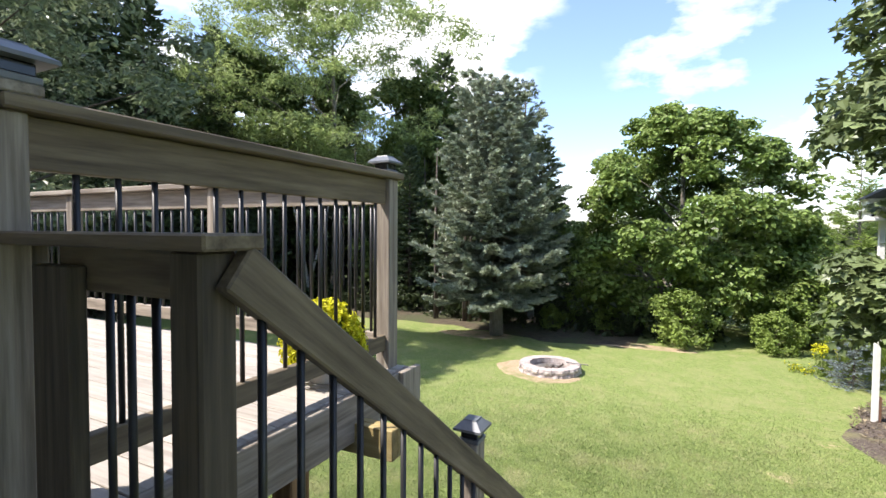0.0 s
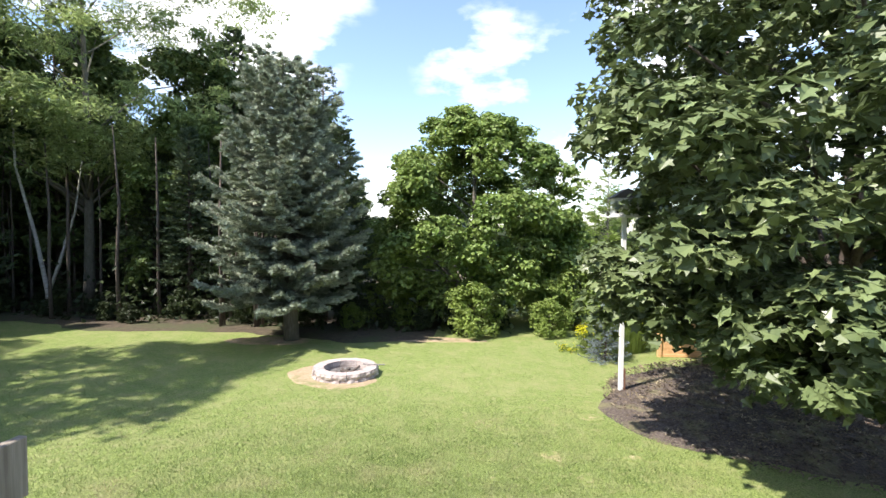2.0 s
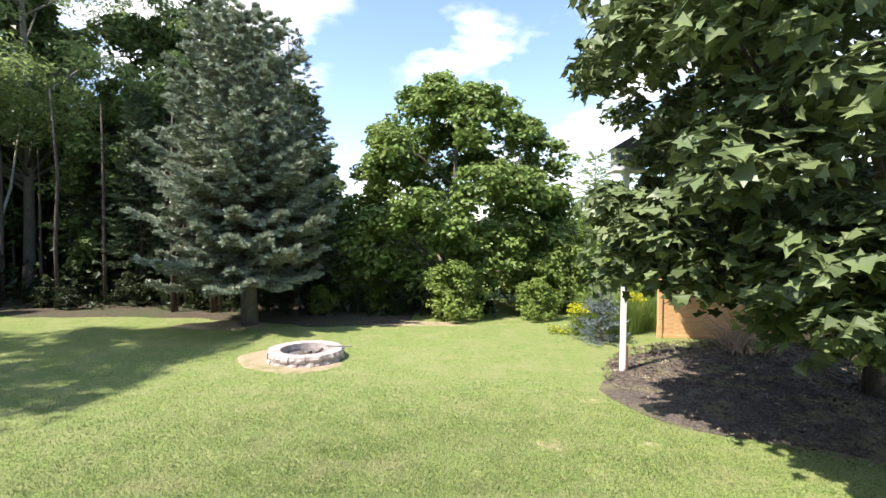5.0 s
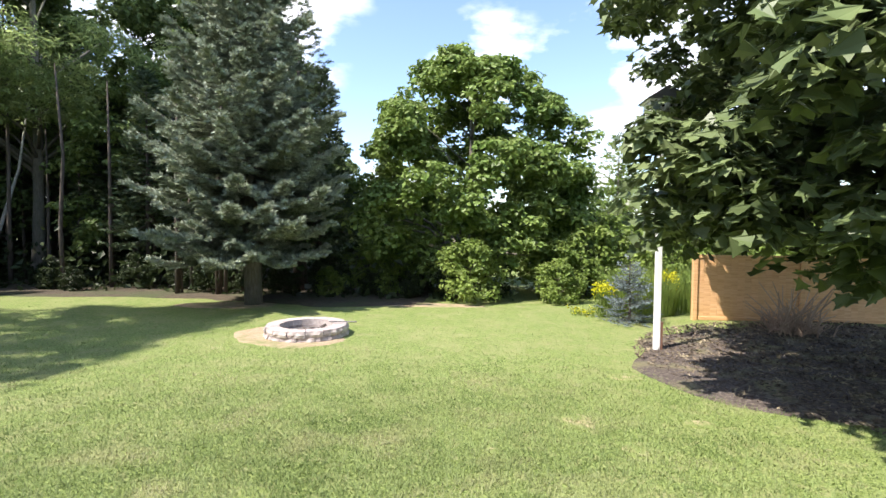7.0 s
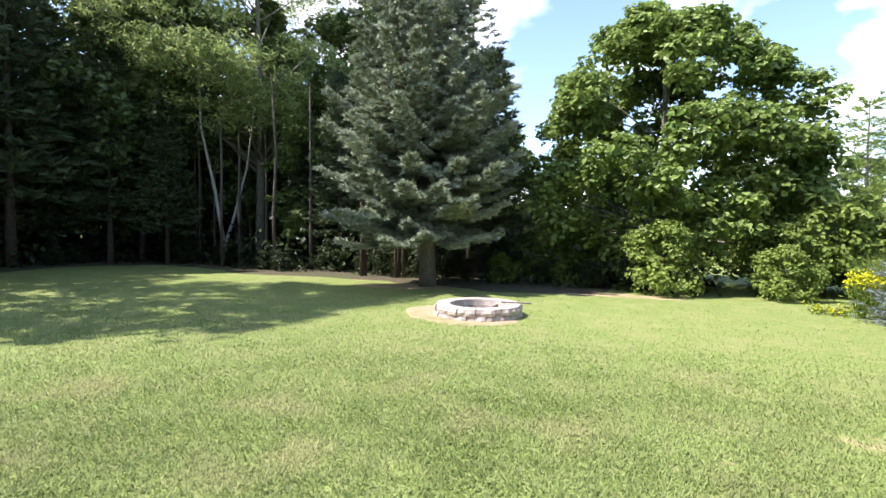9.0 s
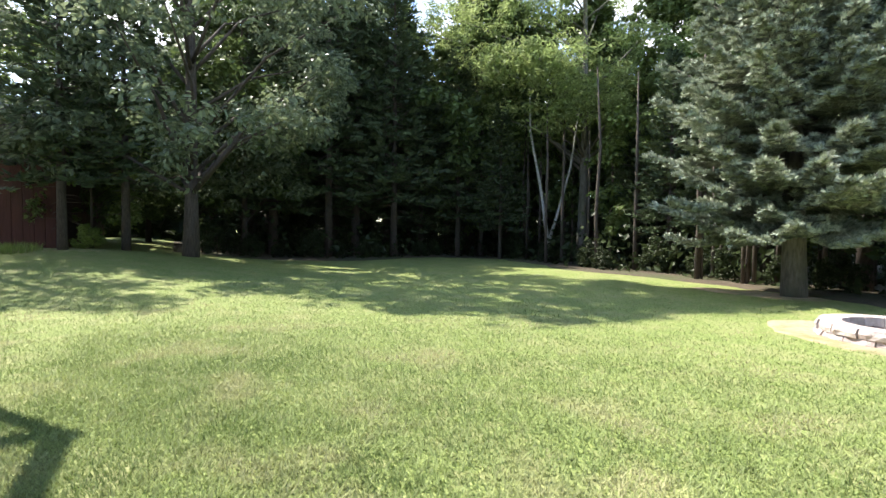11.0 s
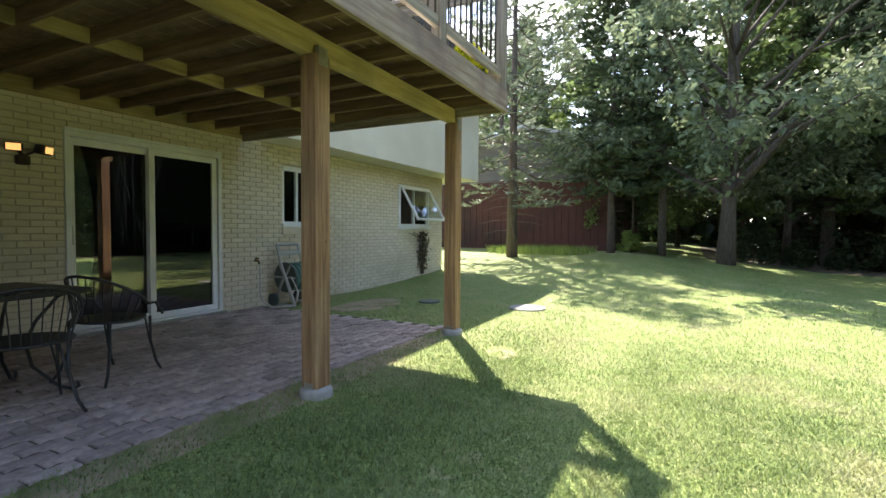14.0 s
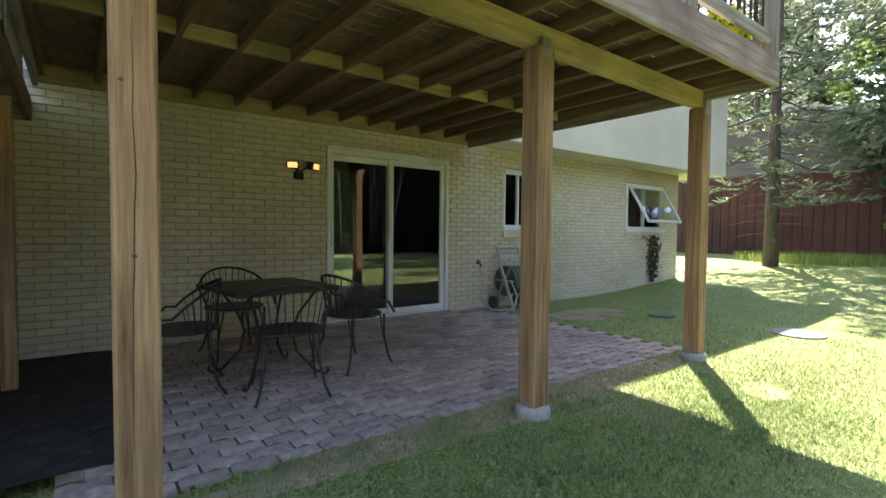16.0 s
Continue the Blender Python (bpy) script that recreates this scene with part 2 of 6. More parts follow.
PAVER = [(0.25, 0.188, 0.165), (0.40, 0.312, 0.272), (0.50, 0.405, 0.355)]
paver = material("concrete paver", PAVER, 0.85, 18, bump=0.6, fine=0.004, rand=0.22, stain=(0.20, 0.165, 0.14), stain_scale=2.0)
paver_far = material("concrete paver joined", PAVER, 0.85, 18, bump=0.6, fine=0.004, island=0.2, stain=(0.20, 0.165, 0.14), stain_scale=2.0)
pit_stone = material("fire pit block", [(0.40, 0.34, 0.31), (0.52, 0.46, 0.42), (0.62, 0.56, 0.52)], 0.9, 16, bump=0.9, fine=0.02, rand=0.12, stain=(0.33, 0.27, 0.25), stain_scale=4)
bark_grey = material("grey bark", [(0.09, 0.08, 0.065), (0.17, 0.15, 0.12), (0.24, 0.21, 0.18)], 0.9, 5, (5, 5, 1), 0.9, 0.03, stain=(0.10, 0.11, 0.07), stain_scale=1.5)
bark_dark = material("dark bark", [(0.05, 0.04, 0.033), (0.10, 0.08, 0.065), (0.14, 0.115, 0.09)], 0.95, 5, (5, 5, 1), 0.9, 0.03)
bark_birch = material("birch bark", [(0.16, 0.145, 0.125), (0.40, 0.38, 0.34), (0.52, 0.50, 0.46)], 0.8, 4, (1, 1, 4), 0.4, 0.01)
mulch_mat = material("bark mulch bed", [(0.035, 0.027, 0.022), (0.095, 0.074, 0.060), (0.22, 0.18, 0.14)], 0.95, 22, bump=1.0, fine=0.03, detail=8,
                     stain=(0.24, 0.23, 0.10), stain_scale=1.6, stain_at=(0.50, 0.74))
dirt_mat = material("dry bare soil", [(0.26, 0.19, 0.11), (0.36, 0.27, 0.17), (0.42, 0.33, 0.22)], 0.95, 12, bump=0.6, fine=0.02, stain=(0.16, 0.18, 0.06), stain_scale=2.5)
fence_wood = wood("orange stained fence", [(0.55, 0.29, 0.12), (0.68, 0.40, 0.19), (0.76, 0.48, 0.26)], "x", rand=0.035)


def leaf_material(name, dark, light, translucent=0.35, rough=0.45):
    """Foliage: hue and value vary from leaf to leaf and in larger drifts."""
    return material(name, [dark, light], rough, 0.9, island=0.30, translucent=translucent, spec=0.28, world_co=True, detail=3)


leaf_maple = leaf_material("maple leaves", (0.115, 0.19, 0.040), (0.27, 0.35, 0.10), 0.32)
leaf_maple_near = leaf_material("norway maple leaves", (0.070, 0.104, 0.040), (0.19, 0.235, 0.10), 0.14, 0.36)
leaf_light = leaf_material("feathery light leaves", (0.21, 0.285, 0.095), (0.38, 0.45, 0.19), 0.58)
leaf_forest = leaf_material("forest leaves", (0.068, 0.11, 0.035), (0.165, 0.22, 0.078), 0.28)
leaf_mid = leaf_material("mid green forest leaves", (0.12, 0.18, 0.048), (0.245, 0.315, 0.11), 0.42)
leaf_grey = leaf_material("grey green leaves", (0.115, 0.152, 0.078), (0.26, 0.305, 0.18), 0.44, 0.32)
leaf_shrub = leaf_material("shrub leaves", (0.14, 0.21, 0.045), (0.28, 0.36, 0.09), 0.4)
needle_blue = leaf_material("blue spruce needles", (0.185, 0.23, 0.155), (0.47, 0.51, 0.385), 0.10, 0.6)
# leaf colour taken near black to carry the shade inside the woods
leaf_shaded = leaf_material("undergrowth leaves with woodland shade in the colour", (0.022, 0.034, 0.014), (0.060, 0.085, 0.030), 0.3)
needle_dark = leaf_material("dark conifer needles", (0.048, 0.075, 0.038), (0.125, 0.165, 0.08), 0.12, 0.6)
needle_airy = leaf_material("grey green airy needles", (0.11, 0.138, 0.083), (0.215, 0.255, 0.16), 0.35, 0.5)

# ground ----------------------------------------------------------------------
def smooth(a):
    a = min(1.0, max(0.0, a))
    return a * a * (3 - 2 * a)


def ground_z(x, y):
    z = -0.07 + 0.5 * smooth((-6.5 - x) / 11) * smooth((9.5 - y) / 7)
    z += 0.055 * smooth((x + 9) / 2.5) * smooth((-0.75 - x) / 0.7) * smooth((4.6 - y) / 1.4)
    z -= 0.10 * smooth((y - 5) / 8) + 0.3 * smooth((y - 15) / 12)
    if x > -20 and y > -4:
        z += 0.03 * noise.noise((x * 0.35, y * 0.35, 0)) * smooth((y - 3.5) / 3)
    return z


def lawn_material():
    m = bpy.data.materials.new("lawn turf")
    m.use_nodes = True
    N, L = m.node_tree.nodes, m.node_tree.links
    bsdf = N["Principled BSDF"]
    pos = N.new("ShaderNodeNewGeometry").outputs["Position"]

    def nz(scale, detail, lo, hi, c0, c1):
        n = N.new("ShaderNodeTexNoise")
        n.inputs["Scale"].default_value, n.inputs["Detail"].default_value = scale, detail
        L.new(pos, n.inputs["Vector"])
        r = N.new("ShaderNodeValToRGB")
        r.color_ramp.elements[0].position, r.color_ramp.elements[1].position = lo, hi
        r.color_ramp.elements[0].color, r.color_ramp.elements[1].color = (*c0, 1), (*c1, 1)
        L.new(n.outputs["Fac"], r.inputs["Fac"])
        return n, r

    n1, r1 = nz(48.0, 8, 0.34, 0.66, (0.068, 0.114, 0.021), (0.295, 0.35, 0.115))
    n2, r2 = nz(1.6, 9, 0.47, 0.68, (0, 0, 0), (1, 1, 1))
    n3, r3 = nz(7.0, 9, 0.52, 0.66, (0, 0, 0), (1, 1, 1))
    mx = N.new("ShaderNodeMixRGB")
    mx.inputs["Color2"].default_value = (0.26, 0.27, 0.115, 1)
    ml = N.new("ShaderNodeMath")
    ml.operation = "MULTIPLY"
    ml.inputs[1].default_value = 0.62
    L.new(r2.outputs["Color"], ml.inputs[0])
    L.new(ml.outputs[0], mx.inputs["Fac"])
    L.new(r1.outputs["Color"], mx.inputs["Color1"])
    mx2 = N.new("ShaderNodeMixRGB")
    mx2.inputs["Color2"].default_value = (0.30, 0.285, 0.14, 1)
    ml2 = N.new("ShaderNodeMath")
    ml2.operation = "MULTIPLY"
    ml2.inputs[1].default_value = 0.5
    L.new(r3.outputs["Color"], ml2.inputs[0])
    L.new(ml2.outputs[0], mx2.inputs["Fac"])
    L.new(mx.outputs["Color"], mx2.inputs["Color1"])
    L.new(mx2.outputs["Color"], bsdf.inputs["Base Color"])
    bsdf.inputs["Roughness"].default_value = 0.75
    bsdf.inputs["Specular IOR Level"].default_value = 0.2
    bp = N.new("ShaderNodeBump")
    bp.inputs["Strength"].default_value, bp.inputs["Distance"].default_value = 0.7, 0.02
    L.new(n1.outputs["Fac"], bp.inputs["Height"])
    L.new(bp.outputs["Normal"], bsdf.inputs["Normal"])
    return m


lawn = lawn_material()
blade_mat = material("grass blades", [(0.118, 0.175, 0.044), (0.295, 0.355, 0.132)], 0.6, 1.3, island=0.34, translucent=0.35, spec=0.3, world_co=True, detail=5,
                     stain=(0.36, 0.34, 0.18), stain_scale=1.1, stain_at=(0.52, 0.72))
forest_soil = material("forest litter", [(0.035, 0.027, 0.017), (0.075, 0.058, 0.036), (0.12, 0.095, 0.055)], 0.95, 7, bump=0.8, fine=0.03, detail=8, stain=(0.06, 0.075, 0.025), stain_scale=0.6)


def grid_sheet(xs, ys, z_of, material_, name, mask=None):
    verts = [(x, y, z_of(x, y)) for y in ys for x in xs]
    nx = len(xs)
    faces = []
    for j in range(len(ys) - 1):
        for i in range(nx - 1):
            if mask is None or mask((xs[i] + xs[i + 1]) / 2, (ys[j] + ys[j + 1]) / 2):
                faces.append((j * nx + i, j * nx + i + 1, (j + 1) * nx + i + 1, (j + 1) * nx + i))
    ob = raw(name, verts, faces, material_, smooth=True)
    return ob


gx = [-900, -400, -200, -100, -60] + [-45 + 0.75 * i for i in range(90)] + [23, 26, 32, 45, 70, 130, 300, 900]
gy = [-900, -300, -100, -50, -25, -14] + [-8 + 0.75 * i for i in range(64)] + [41, 46, 55, 75, 120, 250, 900]
tagged(grid_sheet(gx, gy, ground_z, lawn, "ground"), "mown sunlit lawn with pale dry patches", "lawn", kind="structure")


def lawn_end(x):
    """The y at which the mown lawn ends along the woods."""
    return 16.6 + 0.5 * math.sin(x * 0.6) - 0.6 * smooth((x - 0) / 4) + 1.2 * smooth((-9 - x) / 6)


def in_woods(x, y):
    if x < -19.0 + 0.6 * math.sin(y * 0.7) and y > 5.5:
        return True
    return y > lawn_end(x) + 0.4 and x < 3.4


def woods_depth(x, y):
    """How far a place lies inside the woods, in metres (negative on the lawn)."""
    left = min(-19.0 + 0.6 * math.sin(y * 0.7) - x, y - 5.5)
    back = min(y - lawn_end(x) - 0.4 - 0.5 * noise.noise((x * 0.8, y * 0.8, 4)), -0.6 - x)
    return max(left, back)


fx = [-70 + 2.0 * i for i in range(22)] + [-26 + 0.4 * i for i in range(66)]
fy = [4 + 0.4 * i for i in range(46)] + [23 + 2.0 * i for i in range(15)]
tagged(grid_sheet(fx, fy, lambda x, y: ground_z(x, y) + max(-0.12, min(0.02, 0.08 * woods_depth(x, y))), forest_soil, "forest_floor", lambda x, y: woods_depth(x, y) > -1.2),
       "dark forest floor with leaf litter", "ground", kind="structure")


def blob_sheet(name, cx, cy, rx, ry, mat_, label, seed, lift=0.012, seg=44, dome=0.0):
    """A flat bed with an uneven outline, following the ground."""
    rnd = random.Random(seed)
    ph = [rnd.uniform(0, 6.28) for _ in range(4)]
    rings = [0.25, 0.5, 0.75, 0.92, 1.0]
    verts = [(cx, cy, ground_z(cx, cy) + lift + dome)]
    for r in rings:
        for k in range(seg):
            a = k * math.tau / seg
            w = 1 + 0.07 * math.sin(2 * a + ph[0]) + 0.05 * math.sin(3 * a + ph[1]) + 0.03 * math.sin(7 * a + ph[2]) + 0.02 * math.sin(13 * a + ph[3])
            x, y = cx + rx * r * w * math.cos(a), cy + ry * r * w * math.sin(a)
            verts.append((x, y, ground_z(x, y) + (lift + dome * (1 - r * r) if r < 1 else -0.02)))
    faces = [(0, 1 + k, 1 + (k + 1) % seg) for k in range(seg)]
    for i in range(len(rings) - 1):
        for k in range(seg):
            a, b = 1 + i * seg, 1 + (i + 1) * seg
            faces.append((a + k, b + k, b + (k + 1) % seg, a + (k + 1) % seg))
    return tagged(raw(name, verts, faces, mat_, smooth=True), label, "ground", kind="structure")


blob_sheet("mulch_bed", 8.3, 11.9, 4.75, 3.7, mulch_mat, "dark bark mulch bed under the maple", 3, 0.02, 60, 0.05)
blob_sheet("soil_patch", -2.50, 13.05, 1.2, 1.0, dirt_mat, "bare dry soil ring round the fire pit", 5)
blob_sheet("soil_patch", -5.6, 16.3, 1.5, 0.55, dirt_mat, "bare soil under the blue spruce", 6)
blob_sheet("soil_patch", -0.6, 17.1, 1.7, 0.45, dirt_mat, "bare soil at the edge of the lawn", 7)

thatch_mat = material("dead pale thatch", [(0.20, 0.19, 0.075), (0.34, 0.30, 0.15), (0.46, 0.40, 0.24)], 0.95, 16, bump=0.6, fine=0.015, stain=(0.18, 0.225, 0.06), stain_scale=7.0, stain_at=(0.38, 0.54), detail=9)
for k, (px_, py_, rx_, ry_) in enumerate(((2.02, 9.22, 0.16, 0.24), (-0.62, 7.56, 0.13, 0.10), (2.38, 8.55, 0.12, 0.14), (3.23, 9.28, 0.17, 0.12), (2.97, 10.94, 0.24, 0.2), (1.12, 8.43, 0.09, 0.08), (-5.0, 3.56, 0.24, 0.17), (-2.9, 4.1, 0.2, 0.13))):
    blob_sheet("thatch_patch", px_, py_, rx_, ry_, thatch_mat, "pale dead patch in the lawn", 40 + k, 0.006, 26)
blob_sheet("thatch_patch", -17.3, 1.6, 1.3, 2.6, thatch_mat, "dry weedy strip before the barn", 60, 0.008)
blob_sheet("soil_patch", -6.75, 0.75, 0.75, 0.42, dirt_mat, "bare soil beside the patio", 51, 0.006)
blob_sheet("soil_patch", -3.4, 2.70, 2.3, 0.22, dirt_mat, "worn bare soil along the patio edge", 52, 0.004)

# house -----------------------------------------------------------------------
WALL_Y = -0.467
WALL_X0, WALL_X1 = -11.5, 3.0
DOOR = (-5.11, -3.30, 0.03, 2.10)
WIN1 = (-6.86, -6.20, 1.20, 2.10)
WIN2 = (-10.82, -9.50, 1.20, 2.10)


def wall_with_holes(name, x0, x1, z0, z1, y0, y1, holes, mat_, label):
    """A thick wall from y0 to y1 with openings that go through it."""
    bm = bmesh.new()
    xs = sorted({x0, x1, *[h[0] for h in holes], *[h[1] for h in holes]})
    for a, b in zip(xs, xs[1:]):
        spans = [(h[2], h[3]) for h in holes if h[0] <= a + 1e-6 and h[1] >= b - 1e-6]
        z = z0
        for lo, hi in sorted(spans):
            if lo > z:
                box(a, b, y0, y1, z, lo, bm=bm)
            z = hi
        if z < z1:
            box(a, b, y0, y1, z, z1, bm=bm)
    bmesh.ops.remove_doubles(bm, verts=bm.verts, dist=1e-4)
    return tagged(part(name, bm, mat_), label, "wall", kind="structure")


brick_wall = wall_with_holes("wall_south", WALL_X0, WALL_X1, -0.3, 2.46, WALL_Y - 0.25, WALL_Y - 0.012, [DOOR, WIN1, WIN2], mortar,
                             "cream painted brick basement wall of the house")
tagged(part("wall_west", box(WALL_X0, WALL_X0 + 0.22, -9, WALL_Y - 0.26, -0.3, 2.46), mortar), "cream brick end wall of the house", "wall", kind="structure")
tagged(part("wall_east", box(WALL_X1 - 0.22, WALL_X1, -9, WALL_Y - 0.26, -0.3, 2.46), mortar), "cream brick end wall of the house", "wall", kind="structure")
tagged(part("wall_north", box(WALL_X0, WALL_X1, -9.2, -9.0, -0.3, 5.0), siding), "plain back wall of the house", "wall", kind="structure")
room_paint = material("dim room paint", [(0.55, 0.53, 0.48), (0.62, 0.60, 0.55)], 0.9, 3)
tagged(part("room_partition", box(WALL_X0 + 0.3, WALL_X1 - 0.3, -4.2, -4.1, -0.2, 2.4), room_paint), "plain inner wall of the basement", "wall", kind="structure")
tagged(part("room_floor", box(WALL_X0 + 0.3, WALL_X1 - 0.3, -4.1, WALL_Y - 0.26, -0.2, 0.02), room_paint), "plain basement floor", "floor", kind="structure")
# upper storey: cantilevered cream band west of the deck, set back behind the deck
tagged(part("upper_wall", box(-12.45, -5.75, -9, 0.1, 2.40, 4.95, 0.005), siding), "cream stucco upper storey overhanging the brick wall", "wall", kind="structure")
tagged(part("upper_wall_east", box(-5.745, WALL_X1, -9, WALL_Y, 2.465, 4.95), siding), "cream stucco upper storey wall behind the deck", "wall", kind="structure")
roof_mat = material("brown shingles", [(0.07, 0.055, 0.045), (0.12, 0.095, 0.08)], 0.95, 12, bump=0.6, fine=0.02)


def roof(name, x0, x1, y0, y1, z, rise, label, mat_=roof_mat, along="x", th=0.16):
    bm = bmesh.new()
    if along == "x":
        ym = (y0 + y1) / 2
        prof = [(y0, z), (ym, z + rise), (y1, z), (y1, z - th), (ym, z + rise - th), (y0, z - th)]
        rings = [[bm.verts.new((x, a, b)) for a, b in prof] for x in (x0, x1)]
    else:
        xm = (x0 + x1) / 2
        prof = [(x0, z), (xm, z + rise), (x1, z), (x1, z - th), (xm, z + rise - th), (x0, z - th)]
        rings = [[bm.verts.new((a, y, b)) for a, b in prof] for y in (y0, y1)]
    for k in range(6):
        bm.faces.new((rings[0][k], rings[0][(k + 1) % 6], rings[1][(k + 1) % 6], rings[1][k]))
    bm.faces.new((rings[0][0], rings[0][1], rings[0][4], rings[0][5]))
    bm.faces.new((rings[0][1], rings[0][2], rings[0][3], rings[0][4]))
    bm.faces.new((rings[1][0], rings[1][1], rings[1][4], rings[1][5]))
    bm.faces.new((rings[1][1], rings[1][2], rings[1][3], rings[1][4]))
    bmesh.ops.recalc_face_normals(bm, faces=bm.faces)
    return tagged(part(name, bm, mat_), label, "roof", kind="structure")


roof("roof", -12.9, 3.4, -9.6, 0.75, 4.95, 1.6, "brown shingled roof of the house")

# patio -----------------------------------------------------------------------
PATIO = (-5.78, -1.05, WALL_Y + 0.005, 2.56)
bed_mat = material("sandy joint bed", [(0.06, 0.05, 0.04), (0.12, 0.10, 0.08)], 0.95, 30, bump=0.6, fine=0.01, stain=(0.05, 0.06, 0.02), stain_scale=3)
patio = tagged(part("patio", box(PATIO[0], PATIO[1], PATIO[2], PATIO[3], -0.25, -0.012), bed_mat), "patio of interlocking grey pink pavers under the deck", "patio", kind="structure")

# deck ------------------------------------------------------------------------
DX0, DX1, DY1, DTOP = -5.46, -0.66, 3.42, 2.56
deck = thing("deck", (-3.0, 1.5, 2.35), "raised weathered wooden deck on posts above the patio", "deck", kind="structure")
ndk = 27
pitch_b = (DY1 - (WALL_Y + 0.02)) / ndk
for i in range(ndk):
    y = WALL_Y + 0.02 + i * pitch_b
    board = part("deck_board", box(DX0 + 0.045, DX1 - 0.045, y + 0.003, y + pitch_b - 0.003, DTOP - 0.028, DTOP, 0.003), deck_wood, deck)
    # pale weathered top; shade under the deck coloured in with brown joist wood
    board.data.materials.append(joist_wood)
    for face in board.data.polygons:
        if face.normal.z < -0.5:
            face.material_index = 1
nj = 13
for i in range(nj):
    x = DX0 + 0.06 + (DX1 - DX0 - 0.12) * i / (nj - 1)
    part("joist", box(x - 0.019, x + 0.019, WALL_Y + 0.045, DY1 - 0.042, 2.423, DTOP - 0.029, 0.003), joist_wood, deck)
part("ledger", box(DX0, DX1, WALL_Y + 0.002, WALL_Y + 0.042, 2.375, DTOP - 0.03, 0.003), beam_wood, deck)
for i in range(nj - 1):
    if i < nj - 1:
        x = DX0 + 0.06 + (DX1 - DX0 - 0.12) * i / (nj - 1)
        part("blocking", box(x + 0.021, x + (DX1 - DX0 - 0.12) / (nj - 1) - 0.021, 1.2 + 0.03 * (i % 4), 1.24 + 0.03 * (i % 4), 2.425, 2.528, 0.003), beam_wood, deck)
part("fascia", box(DX0, DX1, DY1 - 0.04, DY1, 2.33, DTOP - 0.001, 0.004), fascia_wood, deck, "stained front fascia board")
part("fascia", box(DX0, DX0 + 0.04, WALL_Y + 0.045, DY1 - 0.042, 2.33, DTOP - 0.001, 0.004), grey_y, deck)
part("fascia", box(DX1 - 0.04, DX1, WALL_Y + 0.045, DY1 - 0.042, 2.33, DTOP - 0.001, 0.004), grey_y, deck)
part("corner_block", box(DX1, DX1 + 0.035, DY1 - 0.16, DY1 + 0.03, 2.36, DTOP + 0.01, 0.004), grey_z, deck)
for y in (-0.0225, 0.0225):
    part("beam", bar((-5.60, 2.796 + y, 2.348), (-0.45, 2.915 + y, 2.348), 0.043, 0.146, 0.004), beam_wood, deck, "greenish treated double beam")


galvanised = material("dull galvanised steel", [(0.24, 0.22, 0.18), (0.36, 0.33, 0.28)], 0.55, 20, metal=0.5)


def deck_post(x, y, z0, z1, w=0.14):
    p = thing("deck_post", (x, y, z0), "square cedar post with checks standing on a concrete footing", "post", "posts carrying the deck")
    part("shaft", box(x - w / 2, x + w / 2, y - w / 2, y + w / 2, z0 + 0.034, z1, 0.008), tan_z, p)
    b = bmesh.new()
    tube([(x, y, z0 - 0.25), (x, y, z0 + 0.012), (x, y, z0 + 0.035)], [0.112, 0.112, 0.098], 20, b)
    part("footing", b, concrete, p, "round concrete footing", True)
    part("bracket", box(x - w / 2 - 0.004, x + w / 2 + 0.004, y - 0.04, y + 0.04, z0 + 0.036, z0 + 0.07, 0.001), galvanised, p)
    part("bracket", box(x - 0.045, x + 0.045, y + 0.045, y + w / 2 + 0.004, z1 - 0.07, z1 + 0.05, 0.001), galvanised, p)
    rk = random.Random(int(-x * 100))
    for face in range(2):
        cb_ = bmesh.new()
        u0 = rk.uniform(-0.02, 0.02)
        prev = None
        for i in range(15):
            z = z0 + 0.35 + i * (1.5 / 14)
            u0 += rk.uniform(-0.006, 0.006)
            hw = 0.0020 * math.sin(math.pi * (i + 0.3) / 14.6) + 0.0006
            at_ = (lambda u: (x + u, y + w / 2 + 0.0012, z)) if face == 0 else (lambda u: (x - w / 2 - 0.0012, y + u, z))
            cur = (cb_.verts.new(at_(u0 - hw)), cb_.verts.new(at_(u0 + hw)))
            if prev:
                cb_.faces.new((prev[0], prev[1], cur[1], cur[0]))
            prev = cur
        part("check", cb_, crack_wood, p, "dark drying crack")
        for k in range(2):
            z, u = z0 + rk.uniform(0.4, 1.9), rk.uniform(-0.045, 0.045)
            c_ = Vector((x + u, y + w / 2, z)) if face == 0 else Vector((x - w / 2, y + u, z))
            n_ = Vector((0, 1, 0)) if face == 0 else Vector((-1, 0, 0))
            kb = tube([c_ - n_ * 0.004, c_ + n_ * 0.0012], [0.011, 0.008], 10)
            for v_ in kb.verts:
                v_.co.z = c_.z + (v_.co.z - c_.z) * rk.uniform(0.55, 1.0)
            part("knot", kb, knot_wood, p, "brown knot")
    return p


knot_wood = material("brown knot wood", [(0.10, 0.05, 0.025), (0.17, 0.09, 0.045)], 0.85, 40)
crack_wood = material("dark cracked wood", [(0.07, 0.038, 0.02), (0.12, 0.068, 0.036)], 0.9, 30)
for px_, py_, gz in ((-1.10, 2.90, 0.015), (-3.23, 2.87, 0.02), (-5.47, 2.80, 0.015)):
    deck_post(px_, py_, gz, 2.275)


